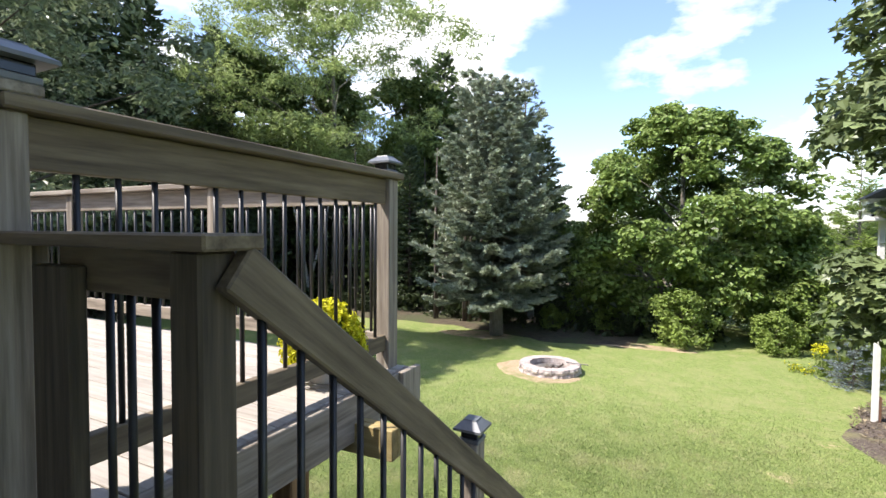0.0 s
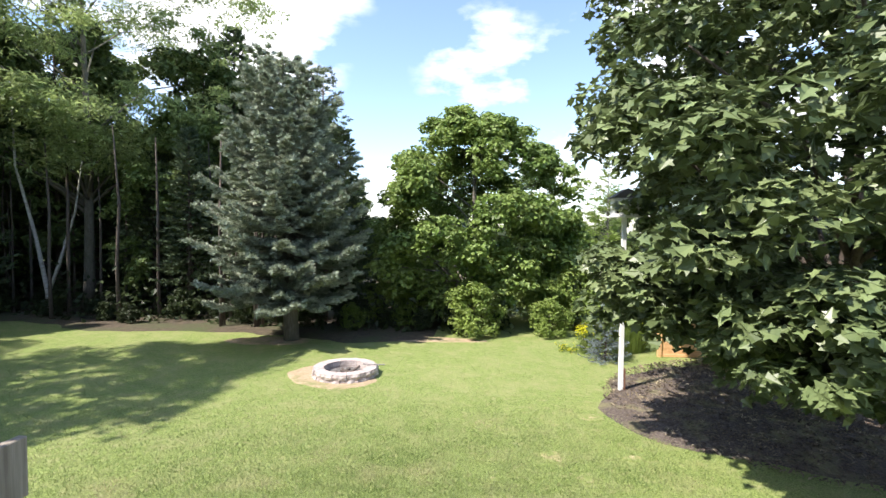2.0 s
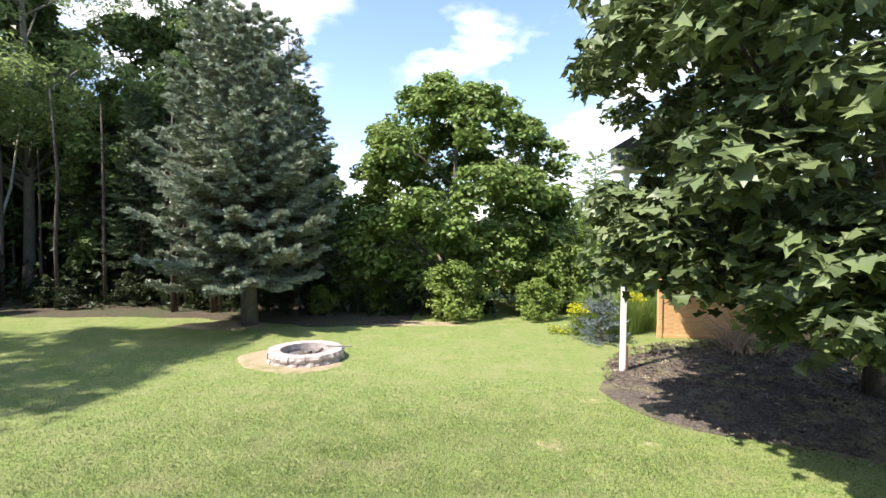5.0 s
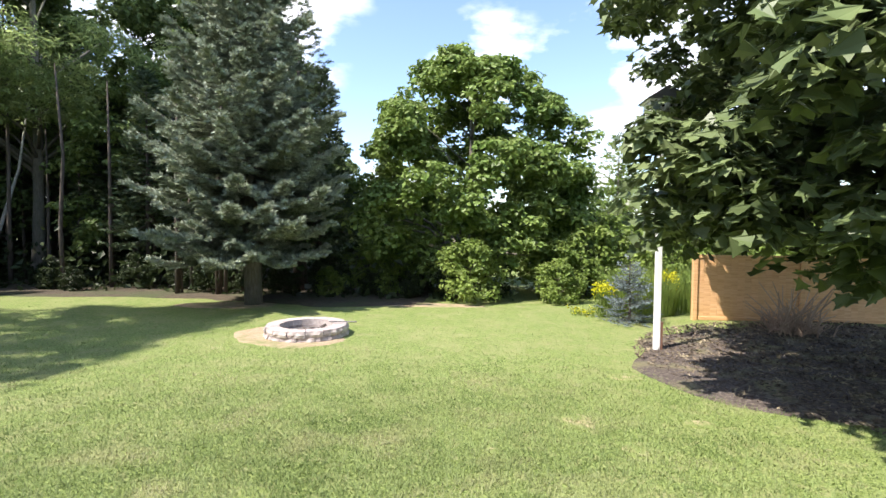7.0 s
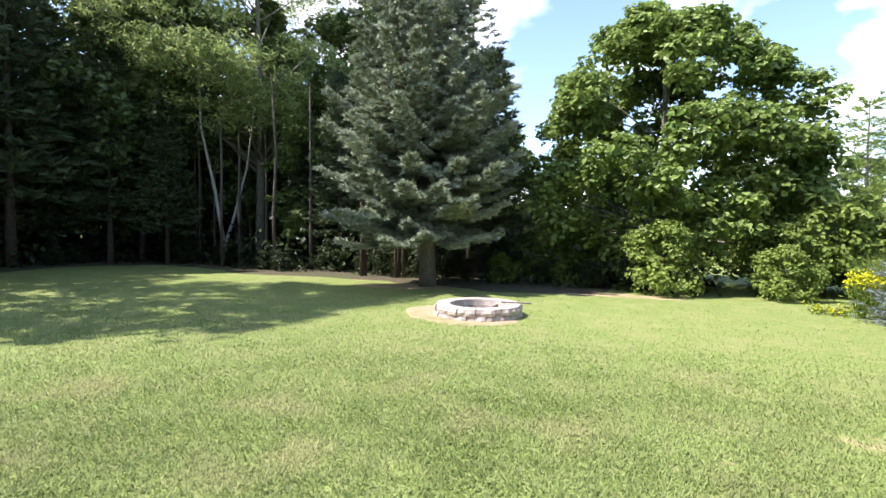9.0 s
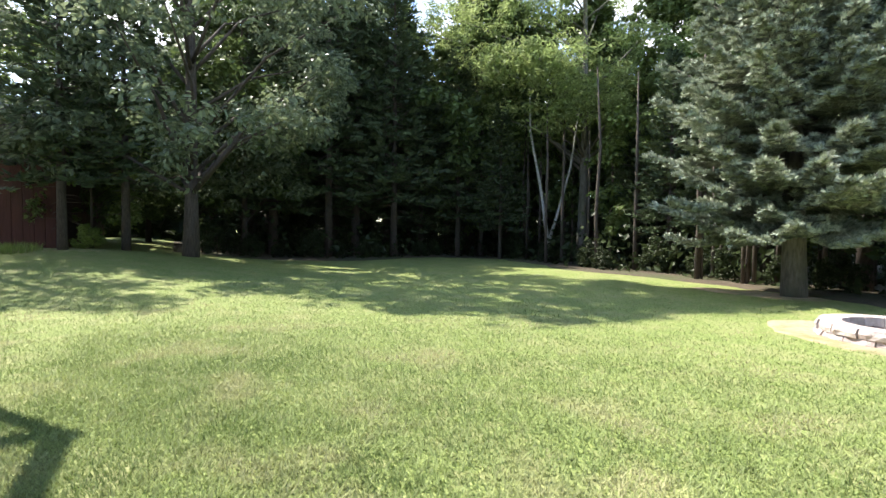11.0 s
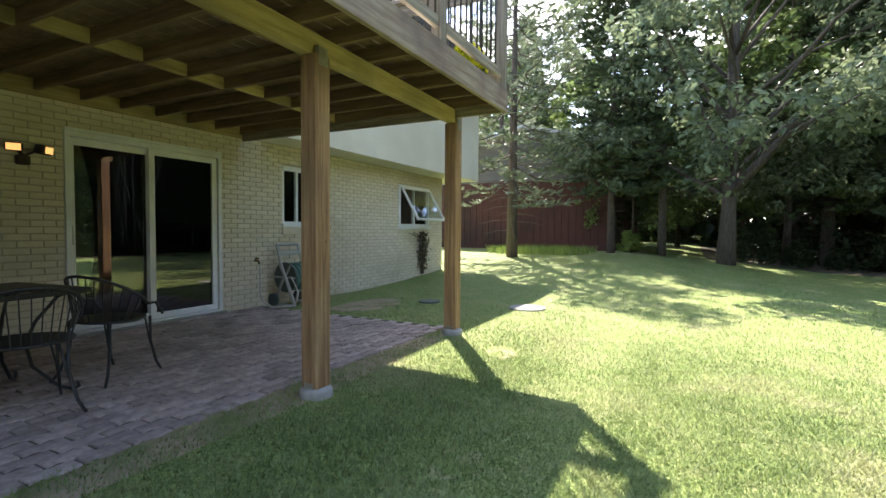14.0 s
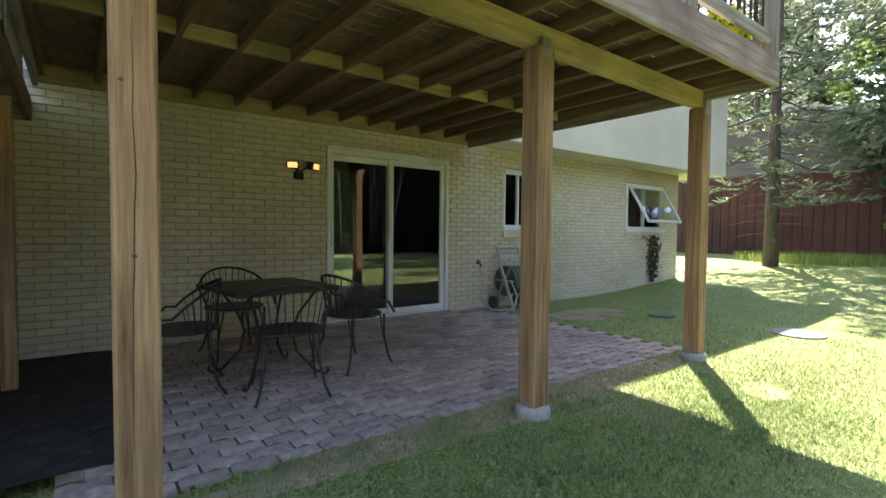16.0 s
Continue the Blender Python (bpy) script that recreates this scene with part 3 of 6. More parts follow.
# railings ----------------------------------------------------------------------
def post_cap(x, y, z, w=0.13):
    c = thing("post_cap_lamp", (x, y, z), "grey solar lamp cap on a railing post", "lamp", "solar caps on the railing")
    part("collar", box(x - w * 0.40, x + w * 0.40, y - w * 0.40, y + w * 0.40, z, z + 0.02, 0.003), cap_metal, c)
    part("lens", box(x - w * 0.34, x + w * 0.34, y - w * 0.34, y + w * 0.34, z + 0.02, z + 0.055, 0.004), smoke, c, "dark smoked lens")
    b = bmesh.new()
    r = [[b.verts.new((x + sx * k, y + sy * k, z + h)) for sx, sy in ((-1, -1), (1, -1), (1, 1), (-1, 1))] for k, h in ((w * 0.56, 0.055), (w * 0.56, 0.066), (w * 0.28, 0.095), (w * 0.26, 0.1))]
    for q in range(3):
        for k in range(4):
            b.faces.new((r[q][k], r[q][(k + 1) % 4], r[q + 1][(k + 1) % 4], r[q + 1][k]))
    b.faces.new(r[0][::-1])
    b.faces.new(r[3])
    part("hood", b, cap_metal, c)
    return c


smoke = material("smoked plastic", [(0.015, 0.016, 0.018), (0.03, 0.03, 0.032)], 0.15, 10)
RT = 3.675


def rail_run(name, p0, p1, ztop, zfoot, label, posts, spacing=0.112, wood_m=grey_x, group="deck railings"):
    """A level railing from p0 to p1 (x, y): cap, rail under it, foot rail, round balusters."""
    p0, p1 = Vector((*p0, 0)), Vector((*p1, 0))
    d = (p1 - p0)
    n = d.normalized()
    rl = thing(name, (*((p0 + p1) / 2).xy, zfoot), label, "railing", group)
    up = Vector((0, 0, 1))
    part("cap_board", bar(p0 + up * (ztop - 0.019) - n * 0.02, p1 + up * (ztop - 0.019) + n * 0.02, 0.145, 0.038, 0.005), wood_m, rl)
    part("top_rail", bar(p0 + up * (ztop - 0.11), p1 + up * (ztop - 0.11), 0.038, 0.138, 0.004), wood_m, rl)
    part("foot_rail", bar(p0 + up * (zfoot + 0.145), p1 + up * (zfoot + 0.145), 0.038, 0.09, 0.004), wood_m, rl)
    count = int(d.length / spacing)
    for i in range(count):
        c = p0 + d * ((i + 0.5) / count)
        if min([abs((c - Vector((*q, 0))).length) for q in posts] or [9]) < 0.06:
            continue
        part("baluster", cyl(c, 0.0095, 0.0095, zfoot + 0.16, ztop - 0.10, 8), black_metal, rl, smooth=True)
    for q in posts:
        part("post", box(q[0] - 0.045, q[0] + 0.045, q[1] - 0.045, q[1] + 0.045, zfoot - 0.02, ztop - 0.039, 0.005), grey_z, rl)
    return rl


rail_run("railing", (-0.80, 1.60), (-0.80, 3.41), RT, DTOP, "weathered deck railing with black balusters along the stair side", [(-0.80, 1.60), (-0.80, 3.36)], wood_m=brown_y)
rail_run("railing", (-0.86, 3.37), (-5.40, 3.37), RT, DTOP, "weathered deck railing with black balusters along the front", [(-2.24, 3.37), (-4.05, 3.37), (-5.40, 3.37)])
rail_run("railing", (-5.41, 3.30), (-5.41, 0.0), RT, DTOP, "weathered deck railing with black balusters at the far end", [(-5.41, 1.7), (-5.41, 0.05)], wood_m=grey_y)
post_cap(-0.83, 3.385, RT)
post_cap(-5.40, 3.37, RT)
post_cap(-2.24, 3.37, RT)
post_cap(-0.80, 1.60, RT + 0.03, 0.17)
tagged(part("cap_base", box(-0.87, -0.73, 1.53, 1.67, RT + 0.001, RT + 0.03, 0.004), grey_x), "square wooden base under the post lamp", "trim", kind="structure")

# landing and stair ---------------------------------------------------------------
LZ, NR = 2.21, 12
RISE, RUN = (LZ + 0.09) / NR, 0.258
SX0, SX1, SY0 = -0.02, 1.62, 2.0
stair = thing("stair", (0.8, 3.4, -0.08), "wooden stair from the deck landing down to the lawn", "stairs", kind="structure")
for i in range(15):
    y = WALL_Y + 0.004 + i * 0.165
    part("landing_board", box(-0.655, 1.66, y, min(y + 0.159, 1.998), LZ - 0.028, LZ, 0.003), deck_wood, stair)
part("landing_frame", box(-0.655, 1.66, 1.96, 1.998, LZ - 0.17, LZ - 0.03), grey_x, stair)
part("landing_frame", box(-0.655, 1.66, WALL_Y + 0.002, WALL_Y + 0.04, LZ - 0.17, LZ - 0.03), grey_x, stair)
for x in (-0.63, 0.5, 1.63):
    part("landing_joist", box(x - 0.019, x + 0.019, WALL_Y + 0.042, 1.958, LZ - 0.17, LZ - 0.03), joist_wood, stair)
for x, y in ((1.57, 0.45), (1.57, 1.90), (-0.55, 0.45)):
    part("landing_post", box(x - 0.045, x + 0.045, y - 0.045, y + 0.045, -0.2, LZ - 0.171, 0.005), tan_z, stair)
part("step_up", box(-0.655, -0.4, 0.4, 1.4, LZ + 0.001, LZ + 0.16, 0.004), deck_wood, stair)
for i in range(NR - 1):
    y, z = SY0 + i * RUN, LZ - (i + 1) * RISE
    part("tread", box(SX0 + 0.04, SX1 - 0.04, y + 0.002, y + 0.138, z - 0.036, z, 0.004), deck_wood, stair)
    part("tread", box(SX0 + 0.04, SX1 - 0.04, y + 0.144, y + 0.275, z - 0.036, z, 0.004), deck_wood, stair)
top_s, bot_s = Vector((0, SY0, LZ - 0.22)), Vector((0, SY0 + (NR - 1) * RUN + 0.1, -0.1))
for x in (SX0 + 0.018, 0.8, SX1 - 0.018):
    part("stringer", bar(top_s + Vector((x, 0, 0)), bot_s + Vector((x, 0, 0)), 0.036, 0.27, 0.004), grey_y, stair)

SLOPE = 0.77


def stair_rail(x, y0, y1, z0, posts, label):
    rl = thing("stair_railing", (x, (y0 + y1) / 2, 0.5), label, "railing", "stair railings")
    z1 = z0 - SLOPE * (y1 - y0)
    up = Vector((0, 0, 1))
    a, b = Vector((x, y0, z0)), Vector((x, y1, z1))
    tilt = Matrix.Rotation(-math.atan(SLOPE), 4, "X")
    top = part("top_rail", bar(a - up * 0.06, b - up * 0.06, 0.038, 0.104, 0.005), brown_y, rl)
    top.data.transform(tilt.inverted())
    top.matrix_basis = tilt
    part("foot_rail", bar(a - up * 0.95, b - up * 0.95, 0.038, 0.09, 0.005), grey_y, rl)
    n = int((y1 - y0) / 0.112)
    for i in range(n):
        y = y0 + (y1 - y0) * (i + 0.6) / n
        if min(abs(y - p) for p in posts) < 0.07:
            continue
        z = z0 - SLOPE * (y - y0)
        part("baluster", cyl((x, y), 0.0095, 0.0095, z - 0.97, z - 0.12, 8), black_metal, rl, smooth=True)
    for p in posts:
        z = z0 - SLOPE * (p - y0)
        part("post", box(x - 0.085, x - 0.004, p - 0.045, p + 0.045, max(-0.2, z - 1.25), z + 0.085, 0.005), grey_z, rl)
    return rl


stair_rail(-0.035, 1.655, 5.02, 3.335, (2.94, 4.92), "sloping weathered stair railing with black balusters beside the deck")
stair_rail(1.66, 1.655, 5.02, 3.335, (2.94, 4.92), "sloping weathered stair railing with black balusters on the open side")
for x in (-0.08, 1.615):
    post_cap(x, 2.94, 3.335 - SLOPE * 1.285 + 0.085, 0.115)
    post_cap(x, 4.92, 3.335 - SLOPE * 3.265 + 0.085, 0.115)

land_rail = thing("landing_railing", (-0.35, 1.66, LZ), "weathered railing with black balusters between landing and deck", "railing", "stair railings")
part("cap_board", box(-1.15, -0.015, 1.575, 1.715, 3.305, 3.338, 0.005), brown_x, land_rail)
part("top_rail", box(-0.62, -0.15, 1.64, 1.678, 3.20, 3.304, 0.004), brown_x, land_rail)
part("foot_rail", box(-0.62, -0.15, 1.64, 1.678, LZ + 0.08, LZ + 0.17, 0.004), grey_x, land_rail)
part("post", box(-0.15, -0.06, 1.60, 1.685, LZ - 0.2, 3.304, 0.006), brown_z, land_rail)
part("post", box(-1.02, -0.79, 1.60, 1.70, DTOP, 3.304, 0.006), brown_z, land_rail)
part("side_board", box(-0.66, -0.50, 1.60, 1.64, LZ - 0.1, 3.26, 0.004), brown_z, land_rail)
for x in (-0.45, -0.37, -0.28, -0.20):
    part("baluster", cyl((x, 1.66), 0.0095, 0.0095, LZ + 0.1, 3.22, 8), black_metal, land_rail, smooth=True)

# damp soil whose colour also holds the shade below the landing
soil_shaded = material("damp soil, darkened for shade", [(0.006, 0.0055, 0.005), (0.016, 0.014, 0.012), (0.045, 0.04, 0.034)], 0.85, 9, bump=1.0, fine=0.03, detail=8)
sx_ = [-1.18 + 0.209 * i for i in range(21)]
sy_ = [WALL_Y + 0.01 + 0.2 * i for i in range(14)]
tagged(grid_sheet(sx_, sy_, lambda x, y: 0.014 + 0.014 * noise.noise((x * 3, y * 3, 1)), soil_shaded, "soil_bed"), "damp soil, darkened for shade, under the landing and stair", "ground", kind="structure")
# plain wall out of view, added to hold light back from the patio
tagged(part("patio_light_block", box(0.35, 0.50, WALL_Y + 0.002, 1.9, -0.3, 2.0), siding), "unseen plain wall added to block light beside the patio", "wall", kind="structure")

# foliage -----------------------------------------------------------------------
MAPLE = np.array([(0, -0.42), (0.44, -0.44), (0.32, -0.12), (0.58, 0.10), (0.24, 0.16), (0, 0.58), (-0.24, 0.16), (-0.58, 0.10), (-0.32, -0.12), (-0.44, -0.44)])
RHOMB = np.array([(0, -0.5), (0.34, 0.02), (0, 0.5), (-0.34, 0.02)])
OVAL = np.array([(0, -0.5), (0.26, -0.12), (0.18, 0.28), (0, 0.5), (-0.18, 0.28), (-0.26, -0.12)])
LOBED = np.array([(0, -0.5), (0.42, -0.22), (0.30, 0.12), (0, 0.52), (-0.30, 0.12), (-0.42, -0.22)])
SLIM = np.array([(0, -0.5), (0.14, 0.0), (0, 0.5), (-0.14, 0.0)])


def unit(a):
    return a / np.maximum(np.linalg.norm(a, axis=-1, keepdims=True), 1e-9)


def leaf_mesh(centers, normals, sizes, outline, rng, fold=0.25, name="crown", mat_=None, parent=None):
    """One mesh of many leaves, each bent along its rib."""
    n, k = len(centers), len(outline)
    normals = unit(normals)
    ref = unit(rng.normal(size=(n, 3)))
    u = unit(np.cross(normals, ref))
    v = np.cross(normals, u)
    ox, oy = outline[:, 0], outline[:, 1]
    f = rng.uniform(0.3, 1.6, n) * fold
    verts = (centers[:, None, :] + sizes[:, None, None] * (u[:, None, :] * ox[None, :, None] + v[:, None, :] * oy[None, :, None]
             + normals[:, None, :] * (np.abs(ox)[None, :, None] * f[:, None, None] - (oy ** 2)[None, :, None] * 0.25)))
    verts = verts.reshape(-1, 3)
    half = k // 2
    faces = []
    for i in range(n):
        b = i * k
        faces.append(tuple(range(b, b + half + 1)))
        faces.append((b,) + tuple(range(b + half, b + k)))
    return raw(name, verts, faces, mat_, parent)


def clumps(rng, count, profile, z0, z1, cx=0.0, cy=0.0, inner=0.55, lump=0.25):
    """Clump centres inside a crown whose radius at height h is profile(0..1)."""
    out = []
    ph = rng.uniform(0, 6.28, 3)
    while len(out) < count:
        h = rng.uniform(0, 1)
        r = profile(h)
        if rng.uniform(0, 1) > r / 1.0 * 0.9 + 0.1:
            continue
        a = rng.uniform(0, math.tau)
        rr = r * (1 + lump * math.sin(2 * a + ph[0] + 3 * h) * 0.5 + lump * math.sin(3 * a + ph[1] - 4 * h) * 0.5)
        q = rr * (inner + (1 - inner) * math.sqrt(rng.uniform(0, 1)))
        out.append((cx + q * math.cos(a), cy + q * math.sin(a), z0 + (z1 - z0) * h))
    return np.array(out)


def leaves_round(rng, cen, per, rad, flat=0.65, up=0.55):
    """Leaf places and normals on flattened clumps round the centres."""
    n = len(cen) * per
    c = np.repeat(cen, per, axis=0)
    r = np.repeat(rng.uniform(0.65, 1.35, len(cen)) * rad, per)
    d = unit(rng.normal(size=(n, 3)) + np.array([0, 0, 0.35]))
    p = c + d * (r * rng.uniform(0.35, 1.0, n) ** 0.6)[:, None] * np.array([1, 1, flat])
    nrm = d * 0.75 + np.array([0, 0, up]) + rng.normal(size=(n, 3)) * 0.38
    return p, nrm


def lobe_tufts(rng, lobes, rad, count, axis=(0.0, 0.0)):
    """Tufts over the upper and outer side of each lobe of a crown."""
    n = len(lobes) * count
    c = np.repeat(lobes, count, axis=0)
    r = np.repeat(rng.uniform(0.7, 1.3, len(lobes)) * rad, count)
    away = c * np.array([1, 1, 0]) - np.array([axis[0], axis[1], 0])
    d = unit(rng.normal(size=(n, 3)) + unit(away) * 0.55 + np.array([0, 0, 0.45]))
    return c + d * (r * rng.uniform(0.55, 1.0, n))[:, None] * np.array([1, 1, 0.62])


def limbs(rng, height, r0, targets, base=(0, 0), lean=0.0, fork=0.35, seg=9):
    """Trunk with tapering limbs to some of the clumps, as one mesh."""
    bm = bmesh.new()
    top = height
    pts, rad = [], []
    steps = 9
    for i in range(steps + 1):
        s = i / steps
        pts.append((base[0] + lean * s * height + 0.05 * math.sin(4 * s + base[0]) * height * 0.08, base[1] + 0.04 * math.sin(5 * s) * height * 0.08, -0.15 + s * (top + 0.15)))
        rad.append(r0 * (1.25 if i == 0 else 1.0 - 0.82 * s))
    tube(pts, rad, seg, bm)
    for t in targets:
        t = np.array(t)
        zs = max(height * 0.12, min(height * 0.92, t[2] - 0.55 * math.hypot(t[0] - base[0], t[1] - base[1]) - rng.uniform(0, 0.08) * height))
        s = (zs + 0.15) / (top + 0.15)
        i = min(steps - 1, int(s * steps))
        f = s * steps - i
        a = np.array(pts[i]) * (1 - f) + np.array(pts[i + 1]) * f
        m = (a + t) / 2 + np.array([rng.normal() * 0.15, rng.normal() * 0.15, 0.1 * np.linalg.norm(t - a)])
        rr = max(0.018, r0 * (1 - 0.8 * s) * 0.42)
        tube([a, a * 0.5 + m * 0.5 + np.array([0, 0, -0.02]), m, m * 0.45 + t * 0.55, t], [rr, rr * 0.8, rr * 0.6, rr * 0.4, rr * 0.2], 6, bm)
    return bm


def broadleaf(name, at, label, seed, height, z0, radius, n_clumps, per, size, outline, leaf_m, bark_m, trunk_r, profile, clump_r, flat=0.65, up=0.55, n_limbs=22, inner=0.5,
              off=(0, 0), lean=0.0, group="", lump=0.25, category="tree", extra=None, clear=None, tufts=0, tuft_r=0.4):
    rng = np.random.default_rng(seed)
    tr = thing(name, (0, 0, 0), label, category, group)
    cen = clumps(rng, n_clumps, lambda h: profile(h) * radius, z0, height, off[0], off[1], inner, lump)
    if extra is not None:
        cen = np.vstack([cen, extra])
    if clear is not None:
        a_, b_ = np.array(clear[0]) - np.array(at), np.array(clear[1]) - np.array(at)
        f_ = np.clip((cen - a_) @ (b_ - a_) / ((b_ - a_) @ (b_ - a_)), 0, 1)
        cen = cen[np.linalg.norm(cen - a_ - f_[:, None] * (b_ - a_), axis=1) > clear[2]]
    pick = cen[rng.choice(len(cen), n_limbs, replace=False)]
    part("trunk", limbs(rng, height * 0.86, trunk_r, pick, lean=lean), bark_m, tr, smooth=True)
    if tufts:
        cen = lobe_tufts(rng, cen, clump_r, tufts, off)
    p, nm = leaves_round(rng, cen, per, tuft_r if tufts else clump_r, flat, up)
    sz = size * rng.uniform(0.65, 1.25, len(p))
    leaf_mesh(p, nm, sz, outline, rng, mat_=leaf_m, parent=tr)
    tr.matrix_basis = pose(*at)
    return tr


def conifer(name, at, label, seed, height, z0, radius, bark_m, needle_m, trunk_r, level=0.30, around=8, step=0.10, per=10, length=0.085, width=0.026, twig=0.34, droop=0.12,
            group="", power=0.8, dead=0):
    rng = np.random.default_rng(seed)
    tr = thing(name, (0, 0, 0), label, "tree", group)
    bm = bmesh.new()
    tube([(0, 0, -0.2), (0.02, 0, height * 0.3), (0, 0.02, height * 0.7), (0, 0, height)], [trunk_r * 1.2, trunk_r * 0.85, trunk_r * 0.4, 0.012], 9, bm)
    base, tips, wide = [], [], []
    z = z0
    while z < height - 0.05:
        s = (z - z0) / (height - z0)
        L0 = radius * (1 - s) ** power + 0.12
        cnt = max(4, int(around * (1 - 0.4 * s)))
        a0 = rng.uniform(0, 6.28)
        for b in range(cnt):
            a = a0 + b * math.tau / cnt + rng.normal() * 0.18
            L = L0 * rng.uniform(0.74, 1.12) * (0.72 + 0.28 * min(1, s * 6 + 0.25))
            el = -0.06 + 0.60 * s + rng.normal() * 0.15
            out = np.array([math.cos(a), math.sin(a), 0.0])
            side = np.array([-math.sin(a), math.cos(a), 0.0])
            zz = z + rng.normal() * 0.12

            def at_s(q):
                return out * (L * q) + np.array([0, 0, zz + math.tan(el) * L * q - droop * L * math.sin(q * 2.4) + 0.10 * L * q ** 3])
            ks = [0, 0.35, 0.7, 1.0]
            rr = max(0.008, 0.014 * L)
            tube([at_s(q) for q in ks], [rr, rr * 0.75, rr * 0.5, rr * 0.2], 4, bm)
            m = max(3, int(L / step))
            for i in range(m):
                q = 0.16 + 0.84 * (i + rng.uniform(0, 0.8)) / m
                p = at_s(min(q, 1.0))
                tl = twig * (1.12 - 0.62 * q) * rng.uniform(0.7, 1.2) * min(1.0, L / 0.8 + 0.2)
                sg = 1 if i % 2 else -1
                td = unit(out * 0.75 + side * sg * rng.uniform(0.4, 1.0) + np.array([0, 0, rng.uniform(-0.45, 0.30)]))
                us = rng.uniform(0, 1, per)
                rd = rng.normal(size=(per, 3))
                rd = unit(rd - (rd @ td)[:, None] * td)
                rd[:, 2] = np.abs(rd[:, 2]) * 0.9 - 0.15
                bs = p + td * (us * tl)[:, None]
                tp = bs + td * (length * 0.75) + rd * (length * rng.uniform(0.6, 1.1, per))[:, None]
                base.append(bs)
                tips.append(tp)
                wd = np.cross(tp - bs, rng.normal(size=(per, 3)))
                wide.append(unit(wd) * width)
        z += level * (1.0 - 0.45 * s)
    for i in range(dead):
        a, zz = rng.uniform(0, 6.28), rng.uniform(0.6, z0)
        L = rng.uniform(0.4, 1.3)
        tube([(0, 0, zz), (L * math.cos(a) * 0.6, L * math.sin(a) * 0.6, zz - 0.02), (L * math.cos(a), L * math.sin(a), zz - 0.12)], [0.016, 0.01, 0.004], 4, bm)
    part("trunk", bm, bark_m, tr, smooth=True)
    b, t, w = np.vstack(base), np.vstack(tips), np.vstack(wide)
    n = len(b)
    verts = np.stack([b - w * 0.5, b + w * 0.5, t + w * 0.12, t - w * 0.12], 1).reshape(-1, 3)
    idx = np.arange(n) * 4
    faces = np.stack([idx, idx + 1, idx + 2, idx + 3], 1).tolist()
    raw("crown", verts, faces, needle_m, tr)
    tr.matrix_basis = pose(*at)
    return tr


def dome(h):
    return max(0.0, math.sin(math.pi * min(1, 0.10 + 0.90 * h) ** 0.75)) ** 0.6


def at_ground(x, y, rz=0.0, s=1.0, sink=0.0):
    return pose(x, y, ground_z(x, y) - sink, 0, 0, rz) @ Matrix.Scale(s, 4)


def plant(ob, places, first):
    """Puts ob at its first place and copies of it at the others."""
    ob.matrix_basis = at_ground(*first)
    return [copy_thing(ob, at_ground(*p)) for p in places]


